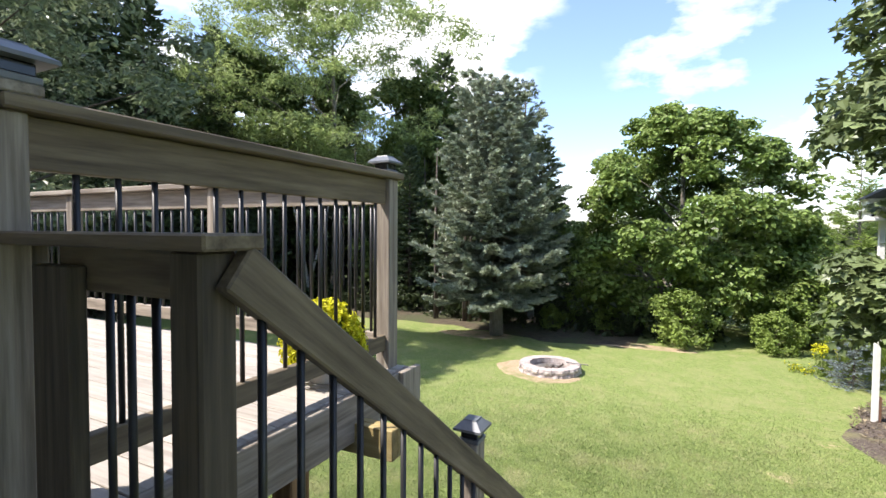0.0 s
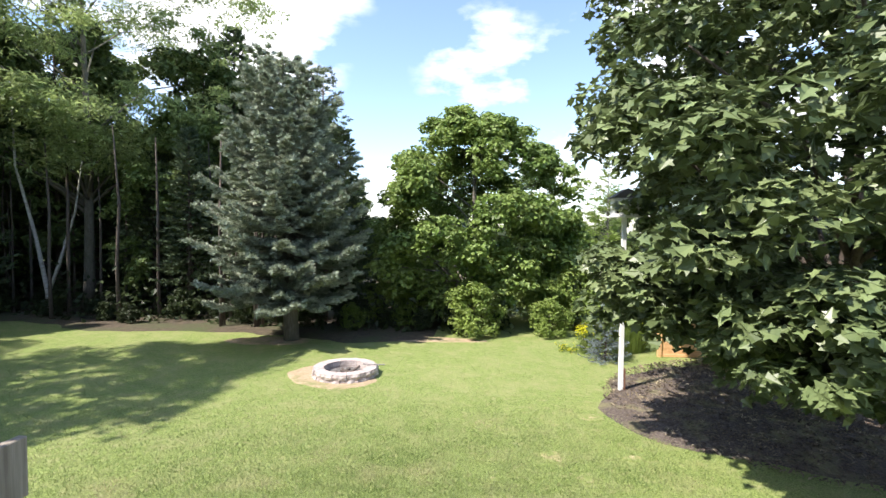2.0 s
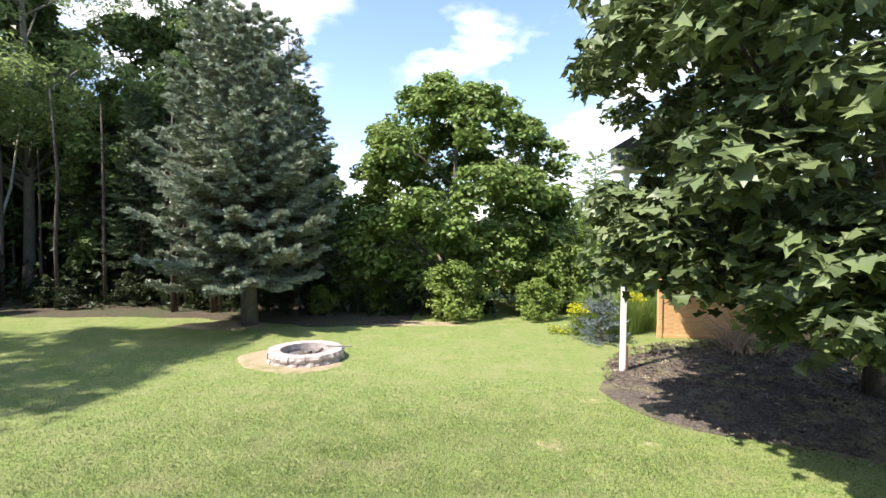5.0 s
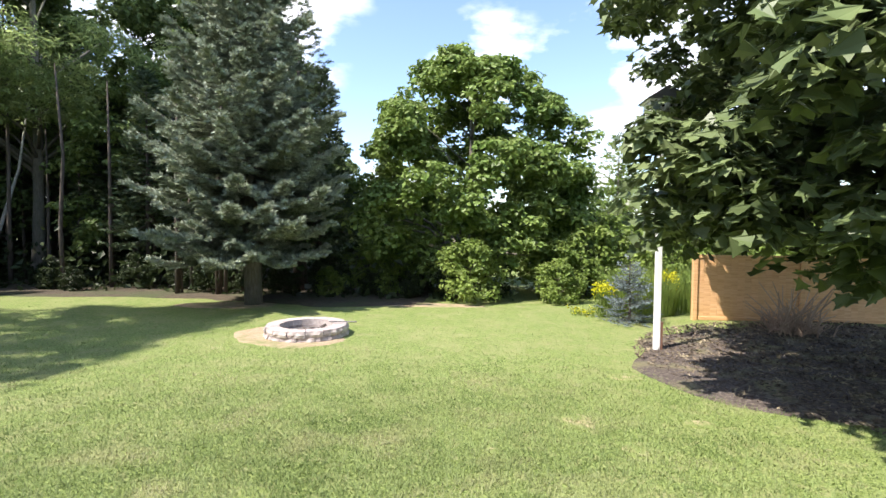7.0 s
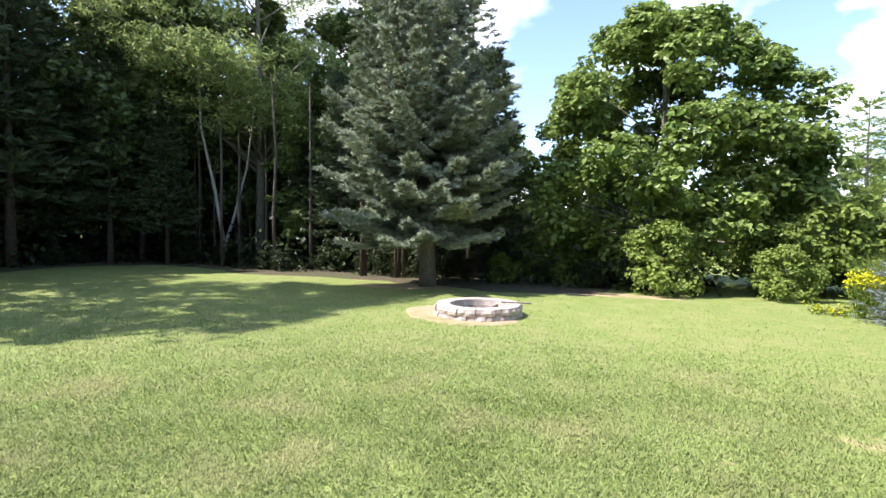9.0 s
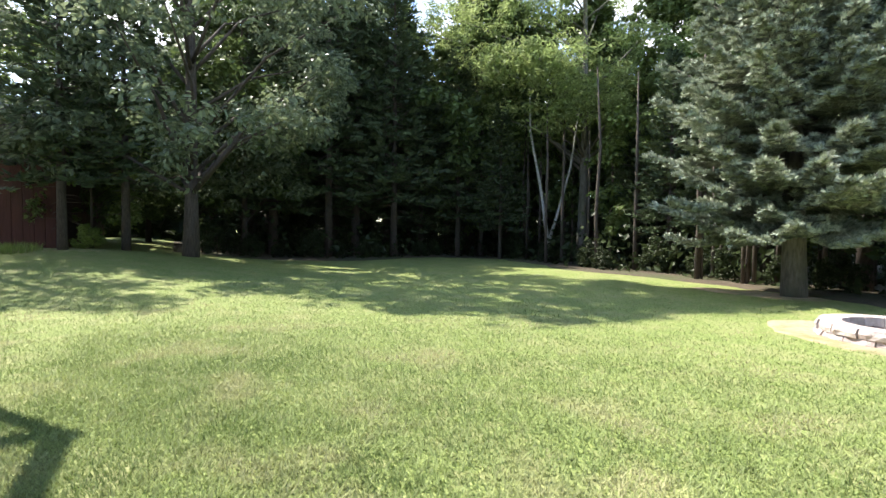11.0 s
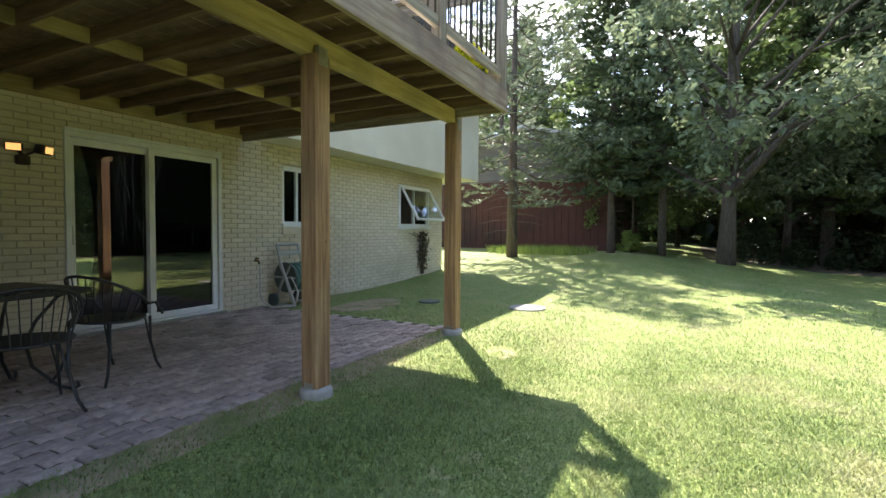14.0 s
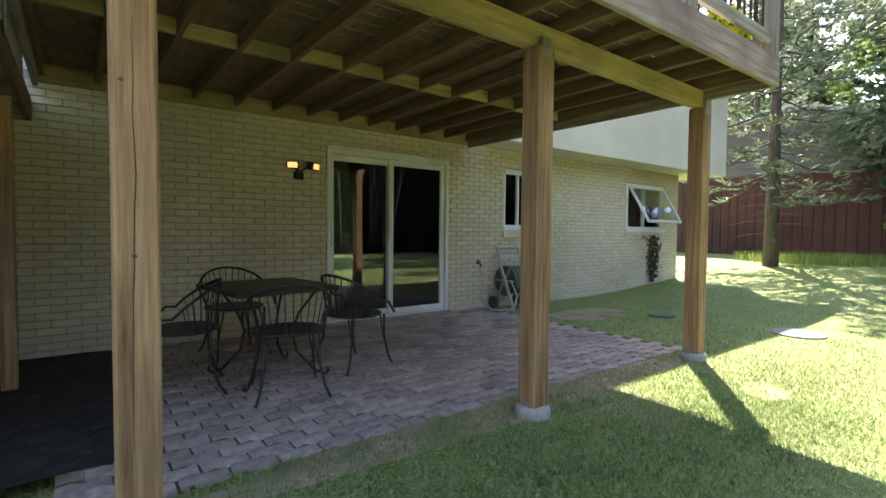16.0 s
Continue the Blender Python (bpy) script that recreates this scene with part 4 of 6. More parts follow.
def bough_spruce(name, at, label, seed, height, z0, radius, bark_m, needle_m, trunk_r, level, around, needle, width, per, power=0.5, lean=0.0, thin=1.0):
    """A spruce of layered boughs; every twig is a finger thick with short needles."""
    rng = np.random.default_rng(seed)
    tr = thing(name, (0, 0, 0), label, "tree")
    bm = bmesh.new()
    bend = lambda z: np.array([lean * z, 0.0, 0.0])
    tube([tuple(bend(z) + np.array([0, 0, z])) for z in (-0.2, height * 0.3, height * 0.7, height)], [trunk_r * 1.25, trunk_r * 0.85, trunk_r * 0.4, 0.012], 10, bm)
    starts, ways, lens = [], [], []
    z = z0
    while z < height - 0.1:
        s_ = (z - z0) / (height - z0)
        L0 = radius * (1 - s_) ** power * (0.80 + 0.20 * min(1, s_ * 6)) + 0.10
        cnt = max(5, int(around * (0.5 + 0.5 * (1 - s_))))
        a0 = rng.uniform(0, 6.28)
        for b in range(cnt):
            a = a0 + (b + rng.uniform(-0.32, 0.32)) * math.tau / cnt
            L = L0 * rng.uniform(0.70, 1.10)
            el = -0.16 + 0.75 * s_ + rng.normal() * 0.10
            zz = z + rng.normal() * level * 0.25
            rise = rng.uniform(0.08, 0.20)
            o = np.array([math.cos(a), math.sin(a), 0.0])
            sd = np.array([-math.sin(a), math.cos(a), 0.0])

            def bough(q):
                return bend(zz) + o * L * q + np.array([0, 0, zz + math.tan(el) * L * q - 0.13 * L * math.sin(q * 2.6) + rise * L * q ** 3])
            rr = max(0.008, 0.013 * L)
            tube([bough(q) for q in (0, 0.4, 0.75, 1.0)], [rr, rr * 0.75, rr * 0.5, rr * 0.25], 4, bm)
            m = max(2, int(L / 0.15 * thin))
            for i in range(m):
                q = 0.18 + 0.82 * (i + rng.uniform(0.2, 0.9)) / m
                sg = 1 if i % 2 else -1
                tl = (0.14 + 0.30 * L * (1.05 - q)) * rng.uniform(0.75, 1.2)
                starts.append(bough(q))
                ways.append(unit(o * rng.uniform(0.7, 1.1) + sd * sg * rng.uniform(0.5, 1.0) + np.array([0, 0, rng.uniform(-0.22, 0.16)])))
                lens.append(min(tl, 0.75))
            starts.append(bough(0.90))
            ways.append(unit(o + np.array([0, 0, 0.22])))
            lens.append(0.14 * L + 0.10)
        z += level * (1 - 0.42 * s_)
    part("trunk", bm, bark_m, tr, smooth=True)
    st, wy, ln = np.array(starts), np.array(ways), np.array(lens)
    k = np.maximum(14, (per * ln / 0.4).astype(int))
    b0, wd, tl = np.repeat(st, k, 0), np.repeat(wy, k, 0), np.repeat(ln, k)
    n = len(b0)
    u = rng.uniform(0, 1, n)
    rad = rng.normal(size=(n, 3))
    rad = unit(rad - (rad * wd).sum(1)[:, None] * wd)
    rad[:, 2] = np.where(rad[:, 2] < 0, rad[:, 2] * 0.45, rad[:, 2])
    base = b0 + wd * (tl * u)[:, None]
    tip = base + (wd * 0.55 + rad * 0.8) * (needle * rng.uniform(0.7, 1.2, n) * (1.1 - 0.35 * u))[:, None]
    w = unit(np.cross(tip - base, rng.normal(size=(n, 3)))) * width
    verts = np.stack([base - w * 0.5, base + w * 0.5, tip], 1).reshape(-1, 3)
    raw("crown", verts, np.arange(n * 3).reshape(-1, 3).tolist(), needle_m, tr)
    tr.matrix_basis = pose(*at)
    return tr


# blue spruce at the lawn's end
bough_spruce("blue_spruce", (-4.95, 16.5, ground_z(-4.95, 16.5)), "tall blue green spruce tree at the edge of the lawn", 11, 8.55, 1.75, 2.7, bark_grey, needle_blue, 0.2, 0.37, 14, 0.15, 0.042, 135, 0.50, -0.03, 1.3)
bough_spruce("spruce_tree", (-5.2, 20.3, ground_z(-5.2, 20.3)), "slender dark green spruce behind the blue spruce", 12, 9.6, 2.0, 2.0, bark_dark, needle_dark, 0.16, 0.5, 10, 0.14, 0.032, 46, 0.6, 0.0, 0.8)
# round maple standing beyond the lawn
broadleaf("maple_tree", (0.6, 22.0, ground_z(0.6, 22.0)), "round full maple tree with leaves down to the ground", 21, 8.25, 0.6, 3.95, 200, 36, 0.165, LOBED, leaf_maple, bark_grey, 0.2,
          lambda h: dome(h) * (1.0 - 0.06 * (1 - h)), 0.80, lump=0.2, inner=0.62, up=0.7, flat=0.55, n_limbs=30, tufts=11, tuft_r=0.36)
# large maple in the mulch bed
NEAR_SKIRT = np.array([(5.0, 7.9, 1.15), (5.6, 8.4, 1.2), (4.5, 7.7, 1.4), (5.8, 7.5, 1.0), (6.4, 8.6, 1.3), (4.6, 8.3, 1.35), (4.8, 8.8, 1.3), (4.4, 8.2, 2.0), (4.1, 7.6, 2.3), (3.9, 9.4, 2.1), (3.7, 10.2, 2.3),
                       (4.3, 9.8, 1.9), (4.6, 10.4, 1.7), (5.2, 9.6, 1.6), (6.0, 8.2, 1.5), (5.0, 7.0, 2.0), (5.8, 6.9, 1.9), (4.6, 6.9, 2.5), (3.6, 9.0, 2.6),
                       (5.1, 8.5, 1.9), (5.9, 9.0, 1.9), (4.1, 8.7, 2.4), (5.5, 7.9, 2.2), (4.8, 7.8, 2.5), (3.25, 9.5, 2.25), (3.4, 9.9, 2.0), (3.55, 9.3, 1.95), (3.1, 9.7, 2.7), (3.9, 10.6, 1.8), (3.7, 8.4, 2.8), (3.3, 7.7, 4.05), (3.05, 8.9, 4.65), (3.4, 8.1, 4.8), (3.1, 9.3, 5.2), (3.7, 7.5, 4.4), (3.6, 8.6, 5.7), (4.2, 7.3, 3.4), (4.5, 7.0, 4.6), (4.3, 7.8, 5.9),
                       (3.3, 9.9, 6.2), (3.9, 8.8, 6.8), (5.0, 7.0, 3.6), (5.3, 7.1, 5.2), (4.9, 7.6, 6.6), (3.5, 7.9, 2.9), (4.0, 7.9, 3.6), (3.9, 8.5, 4.3)]) - np.array([7.6, 11.3, -0.17])
NEAR_SKIRT[:, 2] += np.where(NEAR_SKIRT[:, 2] < 1.9, 0.30, 0.0)
broadleaf("maple_tree", (7.6, 11.3, ground_z(7.6, 11.3)), "large dark leaved maple standing in a mulch bed", 31, 10.8, 2.3, 4.15, 270, 26, 0.165, MAPLE, leaf_maple_near, bark_dark, 0.23,
          lambda h: (math.sin(math.pi * (0.24 + 0.76 * h) ** 0.85)) ** 0.5 if h < 0.999 else 0.0, 0.62, flat=0.55, up=0.85, lump=0.2, inner=0.40, n_limbs=60, extra=NEAR_SKIRT,
          clear=((3.97, 12.6, 3.72), (3.1, 9.4, 3.6), 0.5), tufts=9, tuft_r=0.36)
# tall feathery tree and birch
broadleaf("locust_tree", (-16.4, 22.0, ground_z(-16.4, 22.0)), "tall airy tree with feathery light green leaves", 41, 18.0, 5.6, 7.0, 200, 40, 0.25, SLIM, leaf_light, bark_grey, 0.24,
          lambda h: dome(h) * (0.5 + 0.5 * min(1.0, 2.2 * h)), 1.25, flat=0.42, up=0.5, lump=0.4, inner=0.4, n_limbs=40, tufts=9, tuft_r=0.62)
# big grey green tree at the lawn's far side
broadleaf("shade_tree", (-17.3, 6.0, ground_z(-17.3, 6.0)), "large shade tree with grey green leaves on the lawn", 51, 19.0, 2.2, 5.4, 185, 28, 0.19, OVAL, leaf_grey, bark_dark, 0.22,
          dome, 1.0, flat=0.55, lump=0.4, inner=0.35, n_limbs=50, tufts=9, tuft_r=0.46)

birch = thing("birch_tree", (-16.7, 20.3, ground_z(-16.7, 20.3)), "pale birch with two leaning white stems", "tree")
bz = ground_z(-16.7, 20.3)
bmb = bmesh.new()
tube([(-16.7, 20.3, bz - 0.1), (-16.72, 20.3, bz + 0.9), (-17.0, 20.1, bz + 3.2), (-17.6, 19.9, bz + 6), (-17.7, 19.9, bz + 9)], [0.11, 0.09, 0.07, 0.045, 0.025], 9, bmb)
part("trunk", bmb, bark_birch, birch, "white birch stem", True)
bmb = bmesh.new()
tube([(-16.72, 20.3, bz + 0.8), (-16.4, 20.5, bz + 2.0), (-15.9, 20.8, bz + 4.2), (-15.6, 21.0, bz + 7.0)], [0.075, 0.065, 0.045, 0.025], 9, bmb)
part("trunk", bmb, bark_birch, birch, "white birch stem", True)
rngb = np.random.default_rng(5)
cb = np.vstack([np.array([(-17.6, 19.9, 5.5), (-15.7, 20.9, 6.0), (-17.2, 20, 8.2), (-16.4, 20.6, 8.8), (-15.4, 21, 7.4), (-18.2, 19.6, 7.0)]) + rngb.normal(size=(6, 3)) * 0.6 for _ in range(5)])
pb, nb = leaves_round(rngb, cb, 20, 0.8)
leaf_mesh(pb, nb, 0.12 * rngb.uniform(0.7, 1.2, len(pb)), OVAL, rngb, mat_=leaf_forest, parent=birch)

# woods: a few models, placed many times
dark_a = conifer("spruce_tree", (0, 0, 0), "tall dark spruce tree in the woods", 61, 17.0, 2.6, 3.1, bark_dark, needle_dark, 0.2, level=0.52, around=8, step=0.34, per=9, length=0.32, width=0.15, twig=0.85,
                 group="woods behind the lawn", dead=16)
dark_b = conifer("spruce_tree", (0, 0, 0), "tall dark spruce tree in the woods", 62, 14.5, 3.2, 2.6, bark_dark, needle_dark, 0.16, level=0.5, around=8, step=0.32, per=9, length=0.30, width=0.14, twig=0.8,
                 group="woods behind the lawn", dead=18)
wood_c = broadleaf("forest_tree", (0, 0, 0), "tall leafy tree in the woods", 63, 14.0, 2.6, 3.6, 75, 26, 0.30, RHOMB, leaf_forest, bark_dark, 0.15, dome, 1.0, lump=0.4, inner=0.35, n_limbs=16, tufts=7, tuft_r=0.5, group="woods behind the lawn")
wood_d = broadleaf("forest_tree", (0, 0, 0), "light green leafy tree in the woods", 64, 12.0, 1.8, 3.2, 70, 26, 0.28, RHOMB, leaf_mid, bark_dark, 0.11, dome, 0.95, lump=0.4, inner=0.35, n_limbs=16, tufts=7, tuft_r=0.48, group="woods behind the lawn")
under = broadleaf("understory_bush", (0, 0, 0), "leafy bush at the edge of the woods", 65, 2.6, 0.25, 1.25, 60, 52, 0.19, RHOMB, leaf_shaded, bark_dark, 0.03, dome, 0.42, inner=0.3, n_limbs=12, group="bushes", category="bush")
shrub = broadleaf("green_bush", (0, 0, 0), "dense bright green bush at the lawn edge", 66, 2.4, 0.2, 1.2, 60, 60, 0.16, RHOMB, leaf_shrub, bark_dark, 0.03, dome, 0.4, inner=0.35, n_limbs=12, group="green bushes", category="bush")

# airy conifer standing before the barn
conifer("pine_tree", (-14.6, 0.3, ground_z(-14.6, 0.3)), "tall airy conifer with sparse drooping boughs beside the barn", 67, 10.5, 2.3, 2.7, bark_dark, needle_airy, 0.15, level=0.50, around=6, step=0.20, per=9,
        length=0.20, width=0.055, twig=0.5, droop=0.22, power=0.55, dead=26)
conifer("pine_tree", (-21.3, -2.6, ground_z(-21.3, -2.6)), "slender conifer standing behind the barn", 68, 15.0, 3.0, 1.9, bark_dark, needle_airy, 0.13, level=0.62, around=6, step=0.30, per=8,
        length=0.26, width=0.08, twig=0.55, droop=0.2, power=0.55, dead=10)

rw = random.Random(77)
spots_a = [(-23.5, 9.6, 20, 1.0), (-25.2, 12.8, 80, 1.05), (-23.0, 13.4, 140, 0.95), (-25.8, 16.2, 200, 1.0), (-22.6, 16.8, 50, 0.62), (-27.5, 9.0, 10, 1.1), (-28.5, 14.0, 33, 1.1),
           (-24.0, 20.5, 61, 0.9), (-12.5, 27.5, 100, 0.85), (-19.5, 26.0, 47, 0.85), (-28.5, 4.4, 19, 0.62), (-30.5, 7.5, 150, 1.0), (-31.5, 1.4, 77, 0.62)]
plant(dark_a, spots_a[1:], spots_a[0])
spots_b = [(-21.4, 11.6, 15, 1.0), (-21.0, 14.6, 44, 0.95), (-29.0, 19.0, 70, 1.0), (-31.0, 23.0, 25, 1.0), (-7.6, 20.5, 12, 0.55), (-10.8, 20.6, 200, 0.52), (-13.6, 22.4, 99, 0.55), (-22.5, 24.0, 31, 0.9),
           (-4.3, 19.8, 70, 0.5), (-17.2, 2.75, 25, 0.72), (-18.2, 4.2, 130, 0.74), (-20.5, 17.8, 10, 0.7), (-18.6, 19.0, 70, 0.5), (-29, -4, 10, 0.9)]
plant(dark_b, spots_b[1:], spots_b[0])
spots_c = [(-21.8, 20.0, 10, 1.0), (-19.2, 23.5, 77, 1.0), (-14.0, 27.0, 150, 1.0), (-9.0, 28.0, 35, 0.8), (-26.5, 22.5, 88, 1.1), (-26.5, 6.2, 0, 0.7), (-22.6, 8.2, 60, 0.9), (-33.0, 2.0, 20, 0.5),
           (-34, 11, 140, 1.1), (-33, 17, 44, 1.1), (-28, 27, 80, 1.2), (-22.4, 3.9, 10, 0.4), (-24, 31, 12, 1.1), (-16, 33, 50, 1.0)]
plant(wood_c, spots_c[1:], spots_c[0])
spots_d = [(-12.2, 22.6, 15, 0.75), (-22.5, 22.2, 36, 1.0), (-10.0, 26.5, 80, 0.95), (-8.6, 22.6, 20, 0.75), (-5.8, 25.5, 140, 0.7), (-19.0, 3.2, 50, 0.6), (-30.5, -5.0, 10, 1.3), (-34.0, -1.5, 200, 1.4)]
plant(wood_d, spots_d[1:], spots_d[0])
spots_u = [(-20.8 + rw.uniform(-0.8, 0.5), 7 + 1.25 * i, rw.uniform(0, 360), rw.uniform(0.45, 0.85)) for i in range(9)]
spots_u += [(-20 + 1.35 * i, lawn_end(-20 + 1.35 * i) + rw.uniform(1.6, 3.2), rw.uniform(0, 360), rw.uniform(0.5, 0.9)) for i in range(16)]
plant(under, spots_u[1:], spots_u[0])
spots_s = [(0.7, 18.0, 40, 0.75), (3.4, 19.6, 10, 1.0), (4.4, 20.2, 66, 1.3), (5.6, 22.0, 200, 1.5), (3.6, 22.6, 150, 1.5), (-3.6, 18.8, 20, 0.5), (7.6, 21.0, 130, 1.2), (-1.6, 19.6, 0, 0.8), (-2.8, 20.4, 45, 0.9),
           (-18.1, 3.25, 30, 0.42), (6.8, 19.5, 55, 1.2), (3.2, 18.2, 25, 0.7), (9.5, 22, 20, 1.4), (11.5, 21.0, 80, 1.4), (5.0, 17.6, 15, 0.5)]
plant(shrub, spots_s[1:], spots_s[0])
for i, (x, y, s) in enumerate([(13.0, 48, 0.8), (6, 46, 0.7), (20, 50, 0.9), (27, 44, 0.9), (-2, 50, 0.75), (34, 36, 1.0), (16, 38, 0.6), (24, 30, 0.7)]):
    copy_thing(wood_c if i % 3 else wood_d, at_ground(x, y, 47 * i, s))

conifer("pine_tree", (7.9, 29.6, ground_z(7.9, 29.6)), "light green airy pine beyond the flower bed", 69, 7.0, 0.8, 2.3, bark_grey, leaf_shrub, 0.10, level=0.55, around=6, step=0.16, per=12, length=0.22, width=0.05, twig=0.5, droop=-0.05, power=0.75)

# far woods closing the view
rf = np.random.default_rng(23)


def far_height(a):
    """Height of the far woods by bearing, in degrees left of +y."""
    return 5.0 + 9.0 * smooth((a - 12) / 22) - 8.5 * smooth((a - 90) / 9)


far = []
while len(far) < 26000:
    a = rf.uniform(-75, 150)
    d = rf.uniform(36, 48)
    x, y = -d * math.sin(radians(a)), 5 + d * math.cos(radians(a))
    h = far_height(a) * (0.75 + 0.35 * noise.noise((a * 0.12, 0, 3)) + 0.25 * noise.noise((a * 0.5, 2, 3)))
    far.append((x, y, -0.4 + h * rf.uniform(0, 1) ** 1.25))
far = np.array(far)
far_ob = leaf_mesh(far, rf.normal(size=far.shape) + [0, 0, 0.6], rf.uniform(0.9, 1.8, len(far)), RHOMB, rf, name="far_woods", mat_=leaf_shaded)
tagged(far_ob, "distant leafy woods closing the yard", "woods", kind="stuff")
# brush filling the woods' floor
fill = []
while len(fill) < 16000:
    x, y = rf.uniform(-36, 2), rf.uniform(4, 34)
    if in_woods(x + 1.2, y - 1.2) and in_woods(x, y):
        fill.append((x, y, ground_z(x, y) + 2.4 * rf.uniform(0, 1) ** 1.6 * (0.5 + 0.7 * abs(noise.noise((x * 0.3, y * 0.3, 9))))))
fill = np.array(fill)
tagged(leaf_mesh(fill, rf.normal(size=fill.shape) + [0, 0, 0.7], rf.uniform(0.14, 0.34, len(fill)), RHOMB, rf, name="undergrowth", mat_=leaf_shaded), "tangled green undergrowth in the woods", "undergrowth", kind="stuff")
# thin pale stems behind the spruce
stem_m = [thing("young_tree", (0, 0, 0), "slender bare pale stem in the woods", "tree", "slender stems")]
part("trunk", tube([(0, 0, -0.1), (0.05, 0.02, 2.0), (-0.05, 0.0, 4.2), (0.1, 0.05, 7.0)], [0.07, 0.06, 0.05, 0.02], 7), bark_dark, stem_m[0], smooth=True)
rs = random.Random(3)
stems = [(-9.5 + 4.0 * rs.random(), 18.2 + 5 * rs.random(), rs.uniform(0, 360), rs.uniform(0.6, 1.1)) for _ in range(26)] + [(-22 + 12 * rs.random(), 19 + 6 * rs.random(), rs.uniform(0, 360), rs.uniform(0.8, 1.3)) for _ in range(16)]
plant(stem_m[0], stems[1:], stems[0])

# door, windows and fittings of the house ---------------------------------------------
def glass_material(name, tint=(0.75, 0.82, 0.80), rough=0.0):
    m = bpy.data.materials.new(name)
    m.use_nodes = True
    N, L = m.node_tree.nodes, m.node_tree.links
    N.remove(N["Principled BSDF"])
    gl = N.new("ShaderNodeBsdfGlossy")
    gl.inputs["Roughness"].default_value = 0.01
    tr = N.new("ShaderNodeBsdfTransparent")
    tr.inputs["Color"].default_value = (*tint, 1)
    fr = N.new("ShaderNodeFresnel")
    fr.inputs["IOR"].default_value = 2.2
    mx = N.new("ShaderNodeMixShader")
    L.new(fr.outputs["Fac"], mx.inputs["Fac"])
    L.new(tr.outputs["BSDF"], mx.inputs[1])
    L.new(gl.outputs["BSDF"], mx.inputs[2])
    L.new(mx.outputs["Shader"], N["Material Output"].inputs["Surface"])
    return m


pane_glass = glass_material("window glass", (0.78, 0.84, 0.81))


def pane(x0, x1, z0, z1, y, parent, name="pane"):
    b = box(x0, x1, y - 0.004, y, z0, z1)
    ob = part(name, b, pane_glass, parent)
    ob.visible_shadow = False
    return ob


def frame_bars(x0, x1, z0, z1, y0, y1, w, parent, mat_=None, name="window_frame"):
    bm = bmesh.new()
    box(x0, x1, y0, y1, z1 - w, z1, 0.003, bm)
    box(x0, x1, y0, y1, z0, z0 + w, 0.003, bm)
    box(x0, x0 + w, y0, y1, z0 + w, z1 - w, 0.003, bm)
    box(x1 - w, x1, y0, y1, z0 + w, z1 - w, 0.003, bm)
    return part(name, bm, mat_ or white_vinyl, parent)


door = thing("door_1", (-4.2, WALL_Y, 0.0), "white framed sliding glass patio door reflecting the lawn", "door", kind="structure")
frame_bars(DOOR[0], DOOR[1], 0.0, DOOR[3], WALL_Y - 0.14, WALL_Y + 0.02, 0.05, door, name="door_frame")
part("door_head", box(DOOR[0] - 0.0, DOOR[1], WALL_Y - 0.02, WALL_Y + 0.03, DOOR[3] + 0.001, DOOR[3] + 0.035, 0.004), white_vinyl, door)
xm = (DOOR[0] + DOOR[1]) / 2
for nm, a, b, y in (("fixed_leaf", DOOR[0] + 0.05, xm + 0.045, WALL_Y - 0.035), ("sliding_leaf", xm - 0.03, DOOR[1] - 0.05, WALL_Y - 0.085)):
    lf = frame_bars(a, b, 0.055, DOOR[3] - 0.052, y - 0.02, y + 0.02, 0.07, door, name=nm)
    pane(a + 0.07, b - 0.07, 0.125, DOOR[3] - 0.122, y, lf)
part("door_handle", box(DOOR[1] - 0.105, DOOR[1] - 0.08, WALL_Y - 0.066, WALL_Y - 0.03, 0.95, 1.15, 0.006), white_vinyl, door)
part("threshold", box(DOOR[0] - 0.03, DOOR[1] + 0.03, WALL_Y + 0.001, WALL_Y + 0.07, 0.0, 0.03, 0.004), concrete, door)

w1 = thing("window_1", (-6.5, WALL_Y, 1.2), "white sliding basement window with drawn blinds", "window", kind="structure")
frame_bars(WIN1[0], WIN1[1], WIN1[2], WIN1[3], WALL_Y - 0.09, WALL_Y - 0.01, 0.045, w1)
part("head_trim", box(WIN1[0], WIN1[1], WALL_Y - 0.008, WALL_Y + 0.012, WIN1[3] - 0.075, WIN1[3], 0.003), white_vinyl, w1)
part("mullion", box(-6.55, -6.505, WALL_Y - 0.08, WALL_Y - 0.02, WIN1[2] + 0.047, WIN1[3] - 0.047, 0.003), white_vinyl, w1)
pane(WIN1[0] + 0.045, -6.55, WIN1[2] + 0.045, WIN1[3] - 0.045, WALL_Y - 0.05, w1)
pane(-6.505, WIN1[1] - 0.045, WIN1[2] + 0.045, WIN1[3] - 0.045, WALL_Y - 0.05, w1)
part("window_sill", box(WIN1[0] - 0.03, WIN1[1] + 0.03, WALL_Y - 0.05, WALL_Y + 0.045, WIN1[2] - 0.045, WIN1[2] + 0.012, 0.004), white_vinyl, w1)
part("brick_sill", box(WIN1[0] - 0.02, WIN1[1] + 0.02, WALL_Y - 0.02, WALL_Y + 0.03, WIN1[2] - 0.155, WIN1[2] - 0.048, 0.005), brick_paint, w1)
blind_m = material("white blind slats", [(0.30, 0.30, 0.29), (0.36, 0.36, 0.35)], 0.6, 8)
blind = tagged(part("window_blind", box(WIN1[0] + 0.06, WIN1[1] - 0.06, WALL_Y - 0.16, WALL_Y - 0.15, WIN1[3] - 0.09, WIN1[3] - 0.06), blind_m), "white slatted blind hanging behind the window", "blind")
